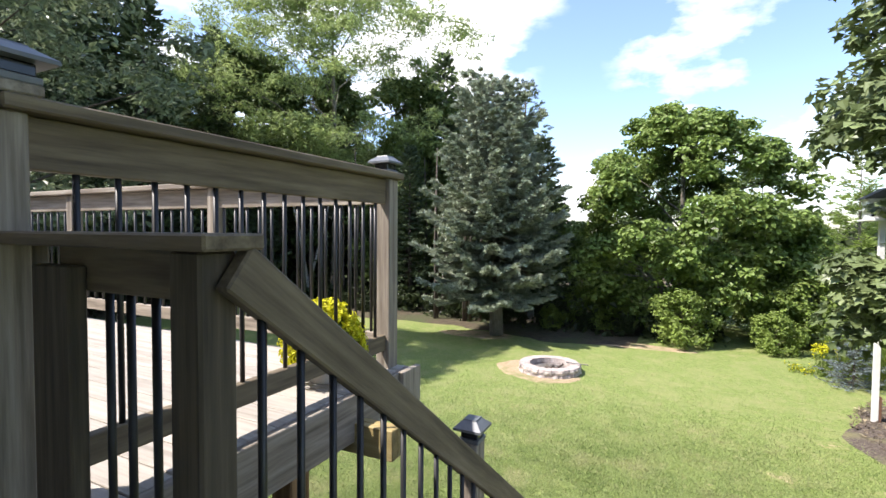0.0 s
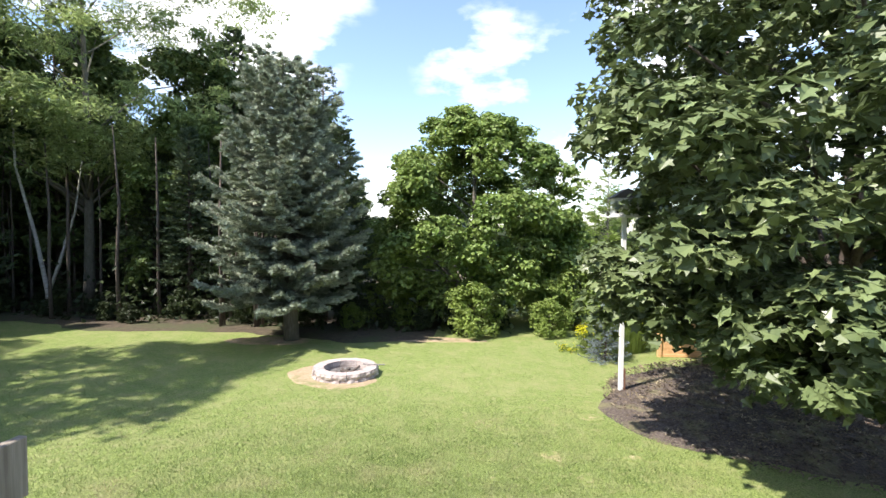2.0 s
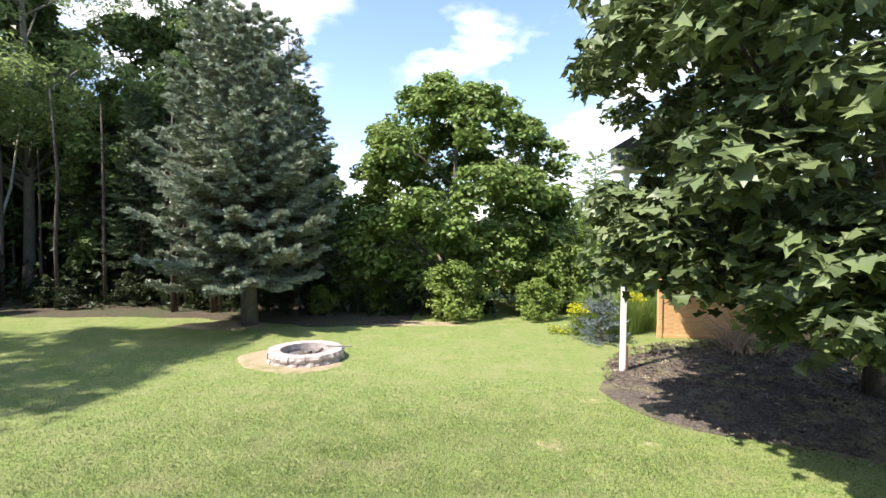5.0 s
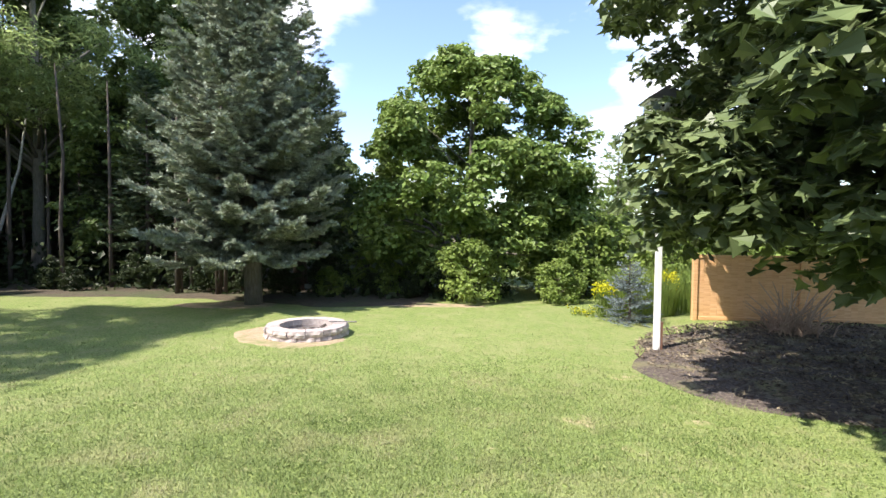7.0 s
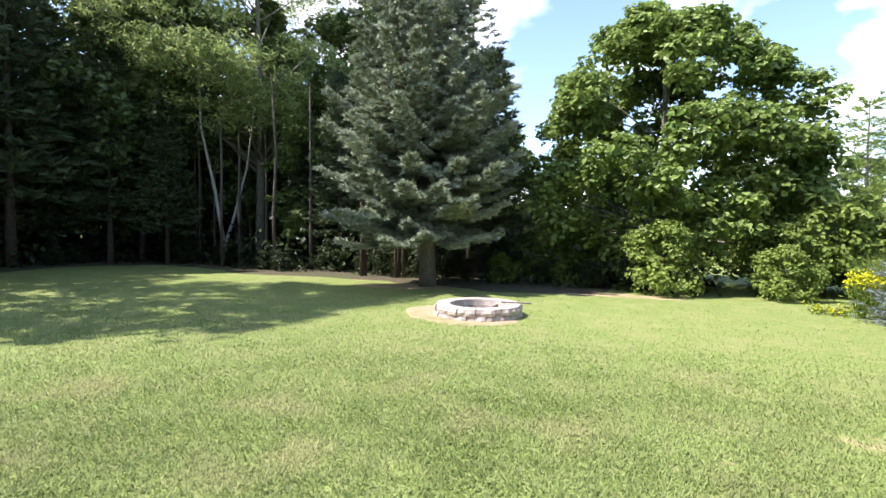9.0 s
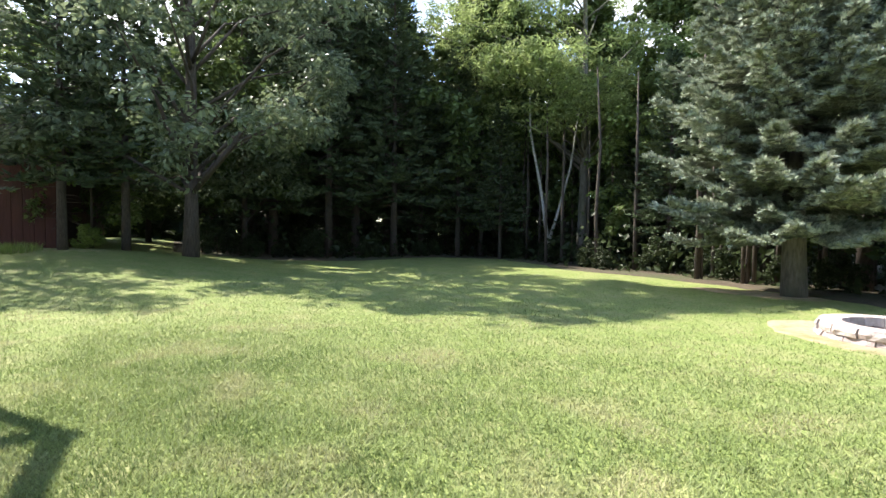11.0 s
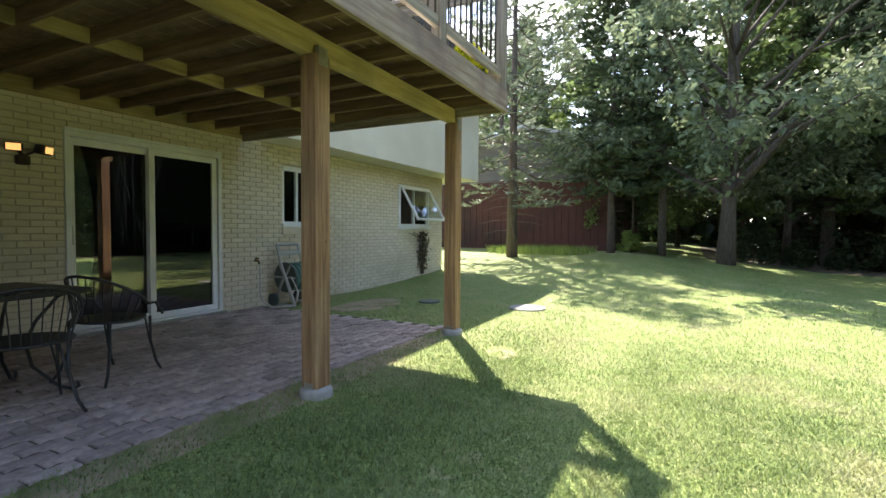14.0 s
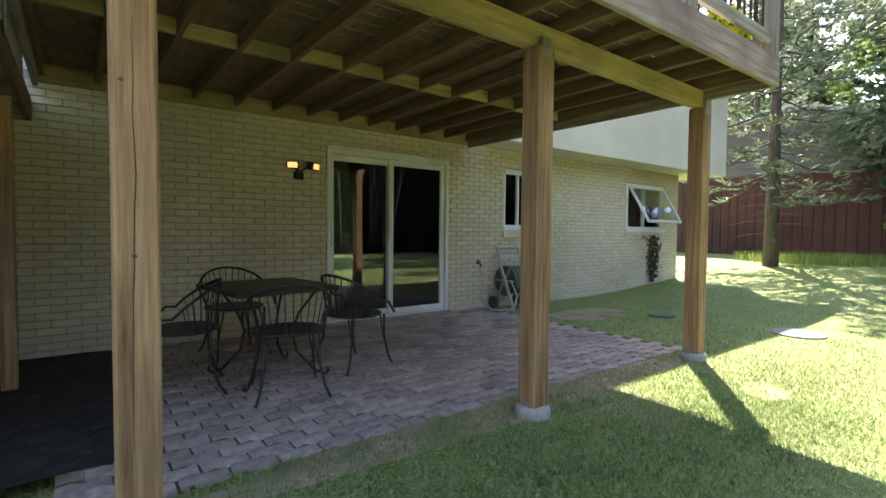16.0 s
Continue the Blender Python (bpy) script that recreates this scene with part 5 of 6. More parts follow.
for i in range(26):
    part("slat", bar((WIN1[0] + 0.06, WALL_Y - 0.15, WIN1[3] - 0.11 - i * 0.03), (WIN1[1] - 0.06, WALL_Y - 0.15, WIN1[3] - 0.11 - i * 0.03), 0.022, 0.003, up=(0, 0.5, 1)), blind_m, blind)

w2 = thing("window_2", (-10.15, WALL_Y, 1.2), "white awning window standing open at the bottom", "window", kind="structure")
frame_bars(WIN2[0], WIN2[1], WIN2[2], WIN2[3], WALL_Y - 0.09, WALL_Y + 0.01, 0.06, w2)
part("window_sill", box(WIN2[0] - 0.04, WIN2[1] + 0.04, WALL_Y - 0.05, WALL_Y + 0.05, WIN2[2] - 0.05, WIN2[2] + 0.01, 0.004), white_vinyl, w2)
part("brick_sill", box(WIN2[0] - 0.03, WIN2[1] + 0.03, WALL_Y - 0.02, WALL_Y + 0.03, WIN2[2] - 0.15, WIN2[2] - 0.053, 0.005), brick_paint, w2)
part("mullion", box(-10.20, -10.15, WALL_Y - 0.08, WALL_Y - 0.02, WIN2[2] + 0.06, WIN2[3] - 0.06, 0.003), white_vinyl, w2)
pane(WIN2[0] + 0.06, -10.20, WIN2[2] + 0.06, WIN2[3] - 0.06, WALL_Y - 0.05, w2)
# tilted sash hinged at its head
sash = bmesh.new()
hx0, hx1, hz, sl, ang = -10.80, -9.56, WIN2[3] - 0.05, 0.80, radians(31)
dy, dz = math.sin(ang), -math.cos(ang)


def sash_pt(x, s):
    return (x, WALL_Y + 0.02 + dy * s, hz + dz * s)


for a, b in ((sash_pt(hx0, 0.02), sash_pt(hx1, 0.02)), (sash_pt(hx0, sl), sash_pt(hx1, sl)), (sash_pt(hx0 + 0.02, 0), sash_pt(hx0 + 0.02, sl)), (sash_pt(hx1 - 0.02, 0), sash_pt(hx1 - 0.02, sl))):
    bar(a, b, 0.04, 0.045, 0.003, sash, up=(0, math.cos(ang), math.sin(ang)))
sash_ob = part("sash", sash, white_vinyl, w2, "open tilted white sash")
gb = bmesh.new()
q = [gb.verts.new(sash_pt(x, s)) for x, s in ((hx0 + 0.03, 0.03), (hx1 - 0.03, 0.03), (hx1 - 0.03, sl - 0.03), (hx0 + 0.03, sl - 0.03))]
gb.faces.new(q)
gp = part("pane", gb, pane_glass, sash_ob)
gp.visible_shadow = False

# flood light beside the door
lamp_glow = bpy.data.materials.new("warm lamp glow")
lamp_glow.use_nodes = True
lamp_glow.node_tree.nodes["Principled BSDF"].inputs["Base Color"].default_value = (0.8, 0.6, 0.4, 1)
lamp_glow.node_tree.nodes["Principled BSDF"].inputs["Emission Color"].default_value = (1.0, 0.48, 0.14, 1)
lamp_glow.node_tree.nodes["Principled BSDF"].inputs["Emission Strength"].default_value = 0.28
bronze = material("bronze metal", [(0.035, 0.022, 0.015), (0.06, 0.04, 0.03)], 0.45, 12, metal=0.6)
fl = thing("flood_light", (-2.95, WALL_Y, 1.76), "bronze twin flood light on the brick wall, lit warm", "lamp")
part("base", box(-3.01, -2.90, WALL_Y - 0.005, WALL_Y + 0.05, 1.71, 1.80, 0.012), bronze, fl)
for x, yaw in ((-2.86, 25), (-3.09, -35)):
    head = bmesh.new()
    d = Vector((math.sin(radians(yaw)), math.cos(radians(yaw)), -0.12)).normalized()
    c = Vector((x, WALL_Y + 0.10, 1.86))
    bar(c - d * 0.05, c + d * 0.045, 0.13, 0.085, 0.012, head)
    bar((-2.955, WALL_Y + 0.04, 1.79), tuple(c - d * 0.04), 0.022, 0.022, 0, head)
    hd = part("head", head, bronze, fl)
    part("lens", bar(c + d * 0.046, c + d * 0.05, 0.105, 0.062), lamp_glow, hd, "glowing warm lens")

# tap, hose and hose reel
brass = material("aged brass", [(0.10, 0.05, 0.02), (0.16, 0.09, 0.04)], 0.5, 15, metal=0.7)
tap = thing("garden_tap", (-5.66, WALL_Y, 0.67), "small brass garden tap on the brick wall", "tap")
part("spout", tube([(-5.66, WALL_Y - 0.01, 0.67), (-5.66, WALL_Y + 0.07, 0.67), (-5.66, WALL_Y + 0.10, 0.63)], 0.014, 8), brass, tap)
part("wheel", tube([(-5.66, WALL_Y + 0.05, 0.69), (-5.66, WALL_Y + 0.05, 0.715)], [0.03, 0.03], 10), brass, tap)
grey_pl = material("grey plastic", [(0.36, 0.37, 0.35), (0.47, 0.48, 0.46)], 0.5, 8, stain=(0.3, 0.3, 0.27), stain_scale=4)
dark_pl = material("dark green plastic", [(0.05, 0.07, 0.06), (0.09, 0.11, 0.10)], 0.5, 8)
hose_g = material("green hose", [(0.05, 0.14, 0.11), (0.10, 0.22, 0.18)], 0.5, 10)
hose_w = material("pale hose", [(0.45, 0.42, 0.36), (0.55, 0.52, 0.46)], 0.5, 10)
reel = thing("hose_reel_cart", (-6.1, -0.12, 0.0), "grey hose reel cart with wound green hose by the wall", "hose reel")
for x in (-5.92, -6.34):
    fb = tube([(x, -0.30, 0.90), (x, -0.22, 0.62), (x, -0.10, 0.36), (x, 0.05, 0.02)], [0.022, 0.022, 0.026, 0.03], 6)
    part("side_frame", fb, grey_pl, reel)
    part("foot", tube([(x, 0.06, 0.02), (x, -0.34, 0.02)], 0.02, 6), grey_pl, reel)
    part("strut", tube([(x, -0.34, 0.03), (x, -0.16, 0.45)], 0.018, 6), grey_pl, reel)
part("handle", tube([(-5.92, -0.30, 0.90), (-6.34, -0.30, 0.90)], 0.02, 6), grey_pl, reel)
part("crossbar", box(-6.33, -5.93, -0.275, -0.245, 0.74, 0.80, 0.006), grey_pl, reel)
for x in (-5.955, -6.305):
    wb = tube([(x - 0.012, -0.16, 0.42), (x + 0.012, -0.16, 0.42)], [0.22, 0.22], 24)
    part("reel_disc", wb, dark_pl, reel)
    for k in range(6):
        a = k * math.tau / 6
        part("disc_spoke", bar((x + 0.016, -0.16 + 0.04 * math.cos(a), 0.42 + 0.04 * math.sin(a)), (x + 0.016, -0.16 + 0.2 * math.cos(a), 0.42 + 0.2 * math.sin(a)), 0.012, 0.03), grey_pl, reel)
coil = []
for i in range(7 * 22):
    a = i * math.tau / 22
    r = 0.19 - 0.02 * ((i // 22) % 2)
    coil.append((-5.985 - i / (7 * 22) * 0.29, -0.16 + r * math.cos(a), 0.42 + r * math.sin(a)))
part("wound_hose", tube(coil, 0.019, 6), hose_g, reel, "coiled green garden hose", True)
for x in (-5.88, -6.38):
    part("wheel", tube([(x - 0.02, -0.33, 0.09), (x + 0.02, -0.33, 0.09)], [0.09, 0.09], 18), dark_pl, reel)
hp = [(-5.66, WALL_Y + 0.10, 0.62), (-5.65, -0.34, 0.4), (-5.64, -0.32, 0.16), (-5.68, -0.2, 0.03), (-5.80, -0.02, 0.02), (-5.90, 0.06, 0.04), (-5.95, 0.08, 0.20), (-5.92, 0.02, 0.38), (-5.95, -0.06, 0.44)]
sm = []
for i in range(len(hp) - 1):
    a, b = Vector(hp[i]), Vector(hp[i + 1])
    p, n_ = Vector(hp[max(0, i - 1)]), Vector(hp[min(len(hp) - 1, i + 2)])
    for k in range(5):
        s = k / 5
        sm.append(0.5 * ((2 * a) + (b - p) * s + (2 * p - 5 * a + 4 * b - n_) * s ** 2 + (3 * a - p - 3 * b + n_) * s ** 3))
tagged(part("garden_hose", tube(sm, 0.011, 7), hose_w, smooth=True), "pale hose from the tap to the reel", "hose")

# climbing plant on the wall
rv = np.random.default_rng(9)
vine = thing("climbing_vine", (-10.45, WALL_Y, 0.2), "withered brown vine climbing the brick wall", "plant")
vb = bmesh.new()
for i in range(7):
    x = -10.45 + rv.normal() * 0.06
    tube([(x, WALL_Y + 0.04, 0.12), (x + rv.normal() * 0.08, WALL_Y + 0.05, 0.5), (x + rv.normal() * 0.14, WALL_Y + 0.04, 0.85), (x + rv.normal() * 0.3, WALL_Y + 0.05, 1.08)], [0.014, 0.011, 0.008, 0.004], 5, vb)
part("stem", vb, bark_dark, vine)
vc = np.stack([rv.normal(-10.45, 0.10, 260), rv.uniform(WALL_Y + 0.02, WALL_Y + 0.11, 260), rv.uniform(0.2, 1.1, 260)], 1)
leaf_mesh(vc, rv.normal(size=(260, 3)) + [0, 1, 0], rv.uniform(0.05, 0.09, 260), OVAL, rv, name="leaves", mat_=leaf_material("withered leaves", (0.05, 0.035, 0.02), (0.10, 0.085, 0.04), 0.2), parent=vine)

# deeper eave over the landing, unseen and added to cast shade on its rails
tagged(part("landing_shade_eave", box(-1.9, 3.4, 0.5, 1.15, 4.94, 5.10, 0.01), roof_mat), "unseen deeper eave added to shade the landing", "roof", kind="structure")

# barn across the lawn
barn_red = material("dark red barn boards", [(0.058, 0.021, 0.016), (0.090, 0.033, 0.024)], 0.85, 3, (1, 6, 0.6), 0.6, 0.01, stain=(0.022, 0.014, 0.012), stain_scale=0.8)
barn_grey = material("grey gable boards", [(0.10, 0.095, 0.092), (0.145, 0.14, 0.138)], 0.85, 3, (1, 0.6, 6), 0.4, 0.01)
barn_roofm = material("pale metal roof", [(0.36, 0.36, 0.36), (0.46, 0.46, 0.46)], 0.5, 4)
BX = -18.6
barn = thing("barn", (-22, -1, ground_z(-20, 0)), "dark red barn with a grey gable beside the lawn", "building")
bz0 = 0.2
part("wall", box(-27, BX, -6.3, 2.6, bz0, 3.0), barn_red, barn, "dark red board wall")
for i in range(34):
    y = -6.25 + i * 0.262
    part("board", box(BX + 0.002, BX + 0.022, y, y + 0.245, bz0 + 0.05, 2.98, 0.003), barn_red, barn)
gbm = bmesh.new()
prof = [(-6.3, 3.002), (2.6, 3.002), (2.6, 4.15), (-0.6, 4.95), (-6.3, 3.5)]
ra = [gbm.verts.new((-27, a, b)) for a, b in prof]
rb = [gbm.verts.new((BX - 0.02, a, b)) for a, b in prof]
for k in range(5):
    gbm.faces.new((ra[k], ra[(k + 1) % 5], rb[(k + 1) % 5], rb[k]))
gbm.faces.new(ra[::-1])
gbm.faces.new(rb)
bmesh.ops.recalc_face_normals(gbm, faces=gbm.faces)
part("gable", gbm, barn_grey, barn, "grey board gable")
for i in range(7):
    part("siding_board", box(BX - 0.018, BX + 0.002, -3.5 + 0.1 * i, 2.5 - 0.45 * max(0, i - 4), 3.05 + i * 0.2, 3.235 + i * 0.2, 0.003), barn_grey, barn)
rbm = bmesh.new()
bar((BX + 0.35 - 4.3, -6.6, 3.50), (BX + 0.35 - 4.3, -0.6, 5.03), 8.7, 0.10, 0, rbm)
bar((BX + 0.35 - 4.3, -0.6, 5.03), (BX + 0.35 - 4.3, 3.1, 4.10), 8.7, 0.10, 0, rbm)
part("roof", rbm, barn_roofm, barn, "pale metal roof")

# fire pit -----------------------------------------------------------------------------
PIT = Vector((-2.28, 13.15, ground_z(-2.28, 13.15)))
pit = thing("fire_pit", PIT, "round fire pit of rough pinkish grey blocks on the lawn", "fire pit")
rp = random.Random(4)
variants = []
for v_ in range(4):
    b = bmesh.new()
    N_ = 4
    half = math.pi / 15 * 0.965
    outer, inner_ = 0.76, 0.50
    cols = []
    for i in range(N_ + 1):
        a = -half + 2 * half * i / N_
        ro = outer + rp.uniform(-0.018, 0.018)
        cols.append([b.verts.new((ro * math.cos(a), ro * math.sin(a), 0)), b.verts.new(((ro + rp.uniform(0, 0.025)) * math.cos(a), (ro + 0.01) * math.sin(a), 0.055)),
                     b.verts.new(((ro - 0.012) * math.cos(a), (ro - 0.012) * math.sin(a), 0.112)), b.verts.new((inner_ * math.cos(a), inner_ * math.sin(a), 0.112)), b.verts.new((inner_ * math.cos(a), inner_ * math.sin(a), 0))])
    for i in range(N_):
        for k in range(5):
            b.faces.new((cols[i][k], cols[i + 1][k], cols[i + 1][(k + 1) % 5], cols[i][(k + 1) % 5]))
    b.faces.new(cols[0])
    b.faces.new(cols[-1][::-1])
    bmesh.ops.recalc_face_normals(b, faces=b.faces)
    variants.append(finish(b, pit_stone))
for lay in range(2):
    for i in range(15):
        ob = new("block", variants[(i * 3 + lay) % 4])
        ob.parent = pit
        ob.matrix_basis = pose(0, 0, -0.03 + lay * 0.117, 0, 0, i * 24 + lay * 12 + rp.uniform(-0.6, 0.6))
ash = material("ash and charcoal", [(0.03, 0.028, 0.026), (0.12, 0.11, 0.10), (0.25, 0.24, 0.22)], 0.95, 9, bump=1.0, fine=0.04)
part("ash_bed", cyl((PIT.x, PIT.y), 0.495, 0.46, PIT.z - 0.02, PIT.z + 0.05, 24), ash, pit, "grey ash bed")
lb = bmesh.new()
for i in range(9):
    a = rp.uniform(0, 6.28)
    r = rp.uniform(0, 0.25)
    c = Vector((PIT.x + r * math.cos(a), PIT.y + r * math.sin(a), PIT.z + 0.07))
    d = Vector((math.cos(a * 3), math.sin(a * 3), rp.uniform(-0.1, 0.5))) * rp.uniform(0.10, 0.2)
    tube([c - d, c, c + d], [0.03, 0.035, 0.028], 6, lb)
part("charred_wood", lb, bark_dark, pit, "half burnt logs and coals")
tagged(part("poker", tube([(PIT.x + 0.40, PIT.y + 0.10, PIT.z + 0.235), (PIT.x + 0.95, PIT.y + 0.02, PIT.z + 0.255)], 0.014, 6), black_metal), "black iron bar lying across the rim", "bar")

# bird house on its pole ---------------------------------------------------------------
PX, PY = 3.97, 12.62
pz = ground_z(PX, PY)
white_paint = material("white paint", [(0.72, 0.72, 0.70), (0.80, 0.80, 0.78)], 0.5, 6, bump=0.1, fine=0.002)
rust = wood("brown stake wood", [(0.14, 0.07, 0.04), (0.22, 0.11, 0.07)], "z")
bh = thing("birdhouse", (PX, PY, pz), "white martin house on a tall square white pole", "birdhouse")
part("pole", box(PX - 0.045, PX + 0.045, PY - 0.045, PY + 0.045, pz - 0.3, 3.58, 0.004), white_paint, bh)
part("stake", box(PX + 0.047, PX + 0.09, PY - 0.04, PY + 0.02, pz - 0.3, pz + 0.5, 0.004), rust, bh, "brown wooden stake")
part("floor", box(PX - 0.31, PX + 0.31, PY - 0.25, PY + 0.25, 3.58, 3.61, 0.004), white_paint, bh)
for lv in range(2):
    z = 3.61 + lv * 0.19
    body = box(PX - 0.25, PX + 0.25, PY - 0.19, PY + 0.19, z, z + 0.165, 0.004)
    bd = part("storey", body, white_paint, bh)
    part("balcony", box(PX - 0.30, PX + 0.30, PY - 0.24, PY + 0.24, z + 0.166, z + 0.188, 0.003), white_paint, bh)
    # entrances are flat discs, the dark of a recess given by their colour
    for i in range(4):
        part("hole_disc", tube([(PX - 0.19 + i * 0.126, PY - 0.193, z + 0.08), (PX - 0.19 + i * 0.126, PY - 0.188, z + 0.08)], [0.027, 0.027], 12), smoke, bd)
rfb = bmesh.new()
zr = 3.61 + 0.38
rv0 = [(-0.33, -0.27, zr), (0.33, -0.27, zr), (0.33, 0.27, zr), (-0.33, 0.27, zr), (0.0, -0.27, zr + 0.2), (0.0, 0.27, zr + 0.2)]
vv = [rfb.verts.new((PX + a, PY + b_, c)) for a, b_, c in rv0]
for f_ in ((0, 1, 2, 3), (0, 4, 5, 3), (1, 2, 5, 4), (0, 1, 4), (3, 5, 2)):
    rfb.faces.new([vv[i] for i in f_])
bmesh.ops.recalc_face_normals(rfb, faces=rfb.faces)
part("roof", rfb, barn_grey, bh, "grey pitched roof")

# fence panel ----------------------------------------------------------------------------
fz = ground_z(6.5, 15.6)
fence = thing("fence", (6.8, 15.62, fz), "orange stained wooden privacy fence panel", "fence")
for x in (5.84, 8.15, 10.4):
    part("post", box(x - 0.05, x + 0.05, 15.57, 15.67, fz - 0.3, 1.36, 0.006), fence_wood, fence)
for k in range(2):
    xa, xb = (5.895, 8.095) if k == 0 else (8.205, 10.345)
    part("rail", box(xa, xb, 15.60, 15.65, 1.24, 1.32, 0.004), fence_wood, fence)
    part("rail", box(xa, xb, 15.60, 15.65, -0.16, -0.08, 0.004), fence_wood, fence)
    n_b = 15
    for i in range(n_b):
        x = xa + (xb - xa) * i / n_b
        part("board", box(x + 0.001, x + (xb - xa) / n_b - 0.001, 15.615, 15.635, -0.078, 1.238), fence_wood, fence)

# small blue spruce, flowers and brush behind the bed -------------------------------------------
conifer("small_spruce", (4.25, 15.1, ground_z(4.25, 15.1)), "small silver blue spruce behind the mulch bed", 15, 1.35, 0.06, 0.62, bark_dark, leaf_material("silver needles", (0.12, 0.16, 0.16), (0.24, 0.29, 0.30), 0.05, 0.6), 0.03,
        level=0.10, around=9, step=0.05, per=9, length=0.05, width=0.014, twig=0.16)
petal = leaf_material("yellow petals", (0.50, 0.50, 0.012), (0.70, 0.66, 0.04), 0.3, 0.5)


def flower_clump(name, x, y, h, r, n, label, seed, head=0.05):
    rg = np.random.default_rng(seed)
    z = ground_z(x, y)
    fl_ = thing(name, (x, y, z), label, "flowers", "yellow flowers")
    sb = bmesh.new()
    tops = []
    for i in range(n):
        a, q_ = rg.uniform(0, 6.28), r * math.sqrt(rg.uniform(0, 1))
        t = Vector((x + q_ * math.cos(a), y + q_ * math.sin(a), z + h * rg.uniform(0.8, 1.05)))
        tube([(x + 0.4 * q_ * math.cos(a), y + 0.4 * q_ * math.sin(a), z - 0.02), t], [0.006, 0.004], 4, sb)
        tops.append(t)
    part("stems", sb, leaf_shrub, fl_)["kind"] = "stuff"
    tp = np.array(tops)
    lv_ = np.repeat(tp, 9, 0)
    lv_[:, 2] = z + (lv_[:, 2] - z) * rg.uniform(0.1, 0.85, len(lv_))
    leaf_mesh(lv_ + rg.normal(size=lv_.shape) * 0.05, rg.normal(size=lv_.shape) + [0, 0, 0.5], rg.uniform(0.06, 0.12, len(lv_)), SLIM, rg, name="leaves", mat_=leaf_shrub, parent=fl_)
    pt = np.repeat(tp, 7, 0) + rg.normal(size=(n * 7, 3)) * head * 0.7
    leaf_mesh(pt, rg.normal(size=pt.shape) + [0, 0, 1], rg.uniform(0.6, 1.2, len(pt)) * head, OVAL, rg, name="petals", mat_=petal, parent=fl_)["kind"] = "stuff"
    return fl_


flower_clump("goldenrod", 3.85, 15.75, 0.72, 0.26, 30, "bright yellow goldenrod flowers", 81, 0.075)
flower_clump("goldenrod", 5.55, 16.5, 0.95, 0.3, 34, "bright yellow goldenrod flowers behind the fence", 82, 0.08)
flower_clump("goldenrod", 5.1, 16.6, 0.45, 0.25, 12, "low yellow flowers by the bed", 83)
flower_clump("goldenrod", 3.5, 16.1, 0.10, 0.4, 20, "low yellow ground flowers", 84, 0.06)


def tall_grass(x, y, r, h, n, label, seed):
    rg = np.random.default_rng(seed)
    z = ground_z(x, y)
    a = rg.uniform(0, 6.28, n)
    q_ = r * np.sqrt(rg.uniform(0, 1, n))
    bx_, by_ = x + q_ * np.cos(a), y + q_ * np.sin(a)
    hh = h * rg.uniform(0.6, 1.1, n)
    lean = rg.uniform(0.1, 0.5, n) * hh
    la = a + rg.normal(size=n) * 0.8
    p0 = np.stack([bx_, by_, np.full(n, z - 0.02)], 1)
    p1 = p0 + np.stack([np.cos(la) * lean * 0.35, np.sin(la) * lean * 0.35, hh * 0.6], 1)
    p2 = p0 + np.stack([np.cos(la) * lean, np.sin(la) * lean, hh], 1)
    w = np.stack([-np.sin(la), np.cos(la), np.zeros(n)], 1) * 0.007
    verts = np.stack([p0 - w, p0 + w, p1 + w * 0.8, p1 - w * 0.8, p2], 1).reshape(-1, 3)
    faces = []
    for i in range(n):
        k = i * 5
        faces += [(k, k + 1, k + 2, k + 3), (k + 3, k + 2, k + 4)]
    return tagged(raw("tall_grass", verts, faces, leaf_shrub), label, "grass", kind="stuff")


tall_grass(4.9, 16.6, 0.85, 1.1, 1600, "tall wild grass behind the mulch bed", 85)
tall_grass(-16.6, 0.6, 1.8, 0.28, 2200, "low sunlit weeds in front of the barn", 88)
tall_grass(6.8, 18.0, 1.85, 1.2, 2600, "tall wild grass behind the fence", 86)

brush = thing("brush_pile", (7.1, 14.3, ground_z(7.1, 14.3)), "tangle of bare brown branches beside the fence", "brush")
rb_ = random.Random(12)
bb = bmesh.new()
for i in range(130):
    a, L_ = rb_.uniform(0, 6.28), rb_.uniform(0.4, 1.2)
    c = Vector((7.15 + rb_.gauss(0, 0.25), 14.3 + rb_.gauss(0, 0.25), ground_z(7.1, 14.3)))
    e = c + Vector((math.cos(a) * L_ * 0.6, math.sin(a) * L_ * 0.6, L_ * rb_.uniform(0.2, 1.0)))
    tube([c, c.lerp(e, 0.5) + Vector((rb_.gauss(0, 0.06), rb_.gauss(0, 0.06), 0.08)), e], [0.018, 0.012, 0.005], 4, bb)
part("tangle", bb, wood("dry twigs", [(0.28, 0.19, 0.13), (0.45, 0.34, 0.25)], "z"), brush)["kind"] = "stuff"

# covers in the lawn ---------------------------------------------------------------------
for x, y, r, lab in ((-7.62, 2.98, 0.27, "pale round utility cover set in the lawn"), (-7.45, 1.42, 0.17, "green round utility cover set in the lawn")):
    m_ = concrete if r > 0.25 else dark_pl
    cv = thing("utility_cover", (x, y, ground_z(x, y)), lab, "cover", "utility covers")
    part("lid", tube([(x, y, ground_z(x, y) - 0.1), (x, y, ground_z(x, y) + 0.02), (x, y, ground_z(x, y) + 0.028)], [r, r, r * 0.93], 26), concrete if r > 0.25 else m_, cv)

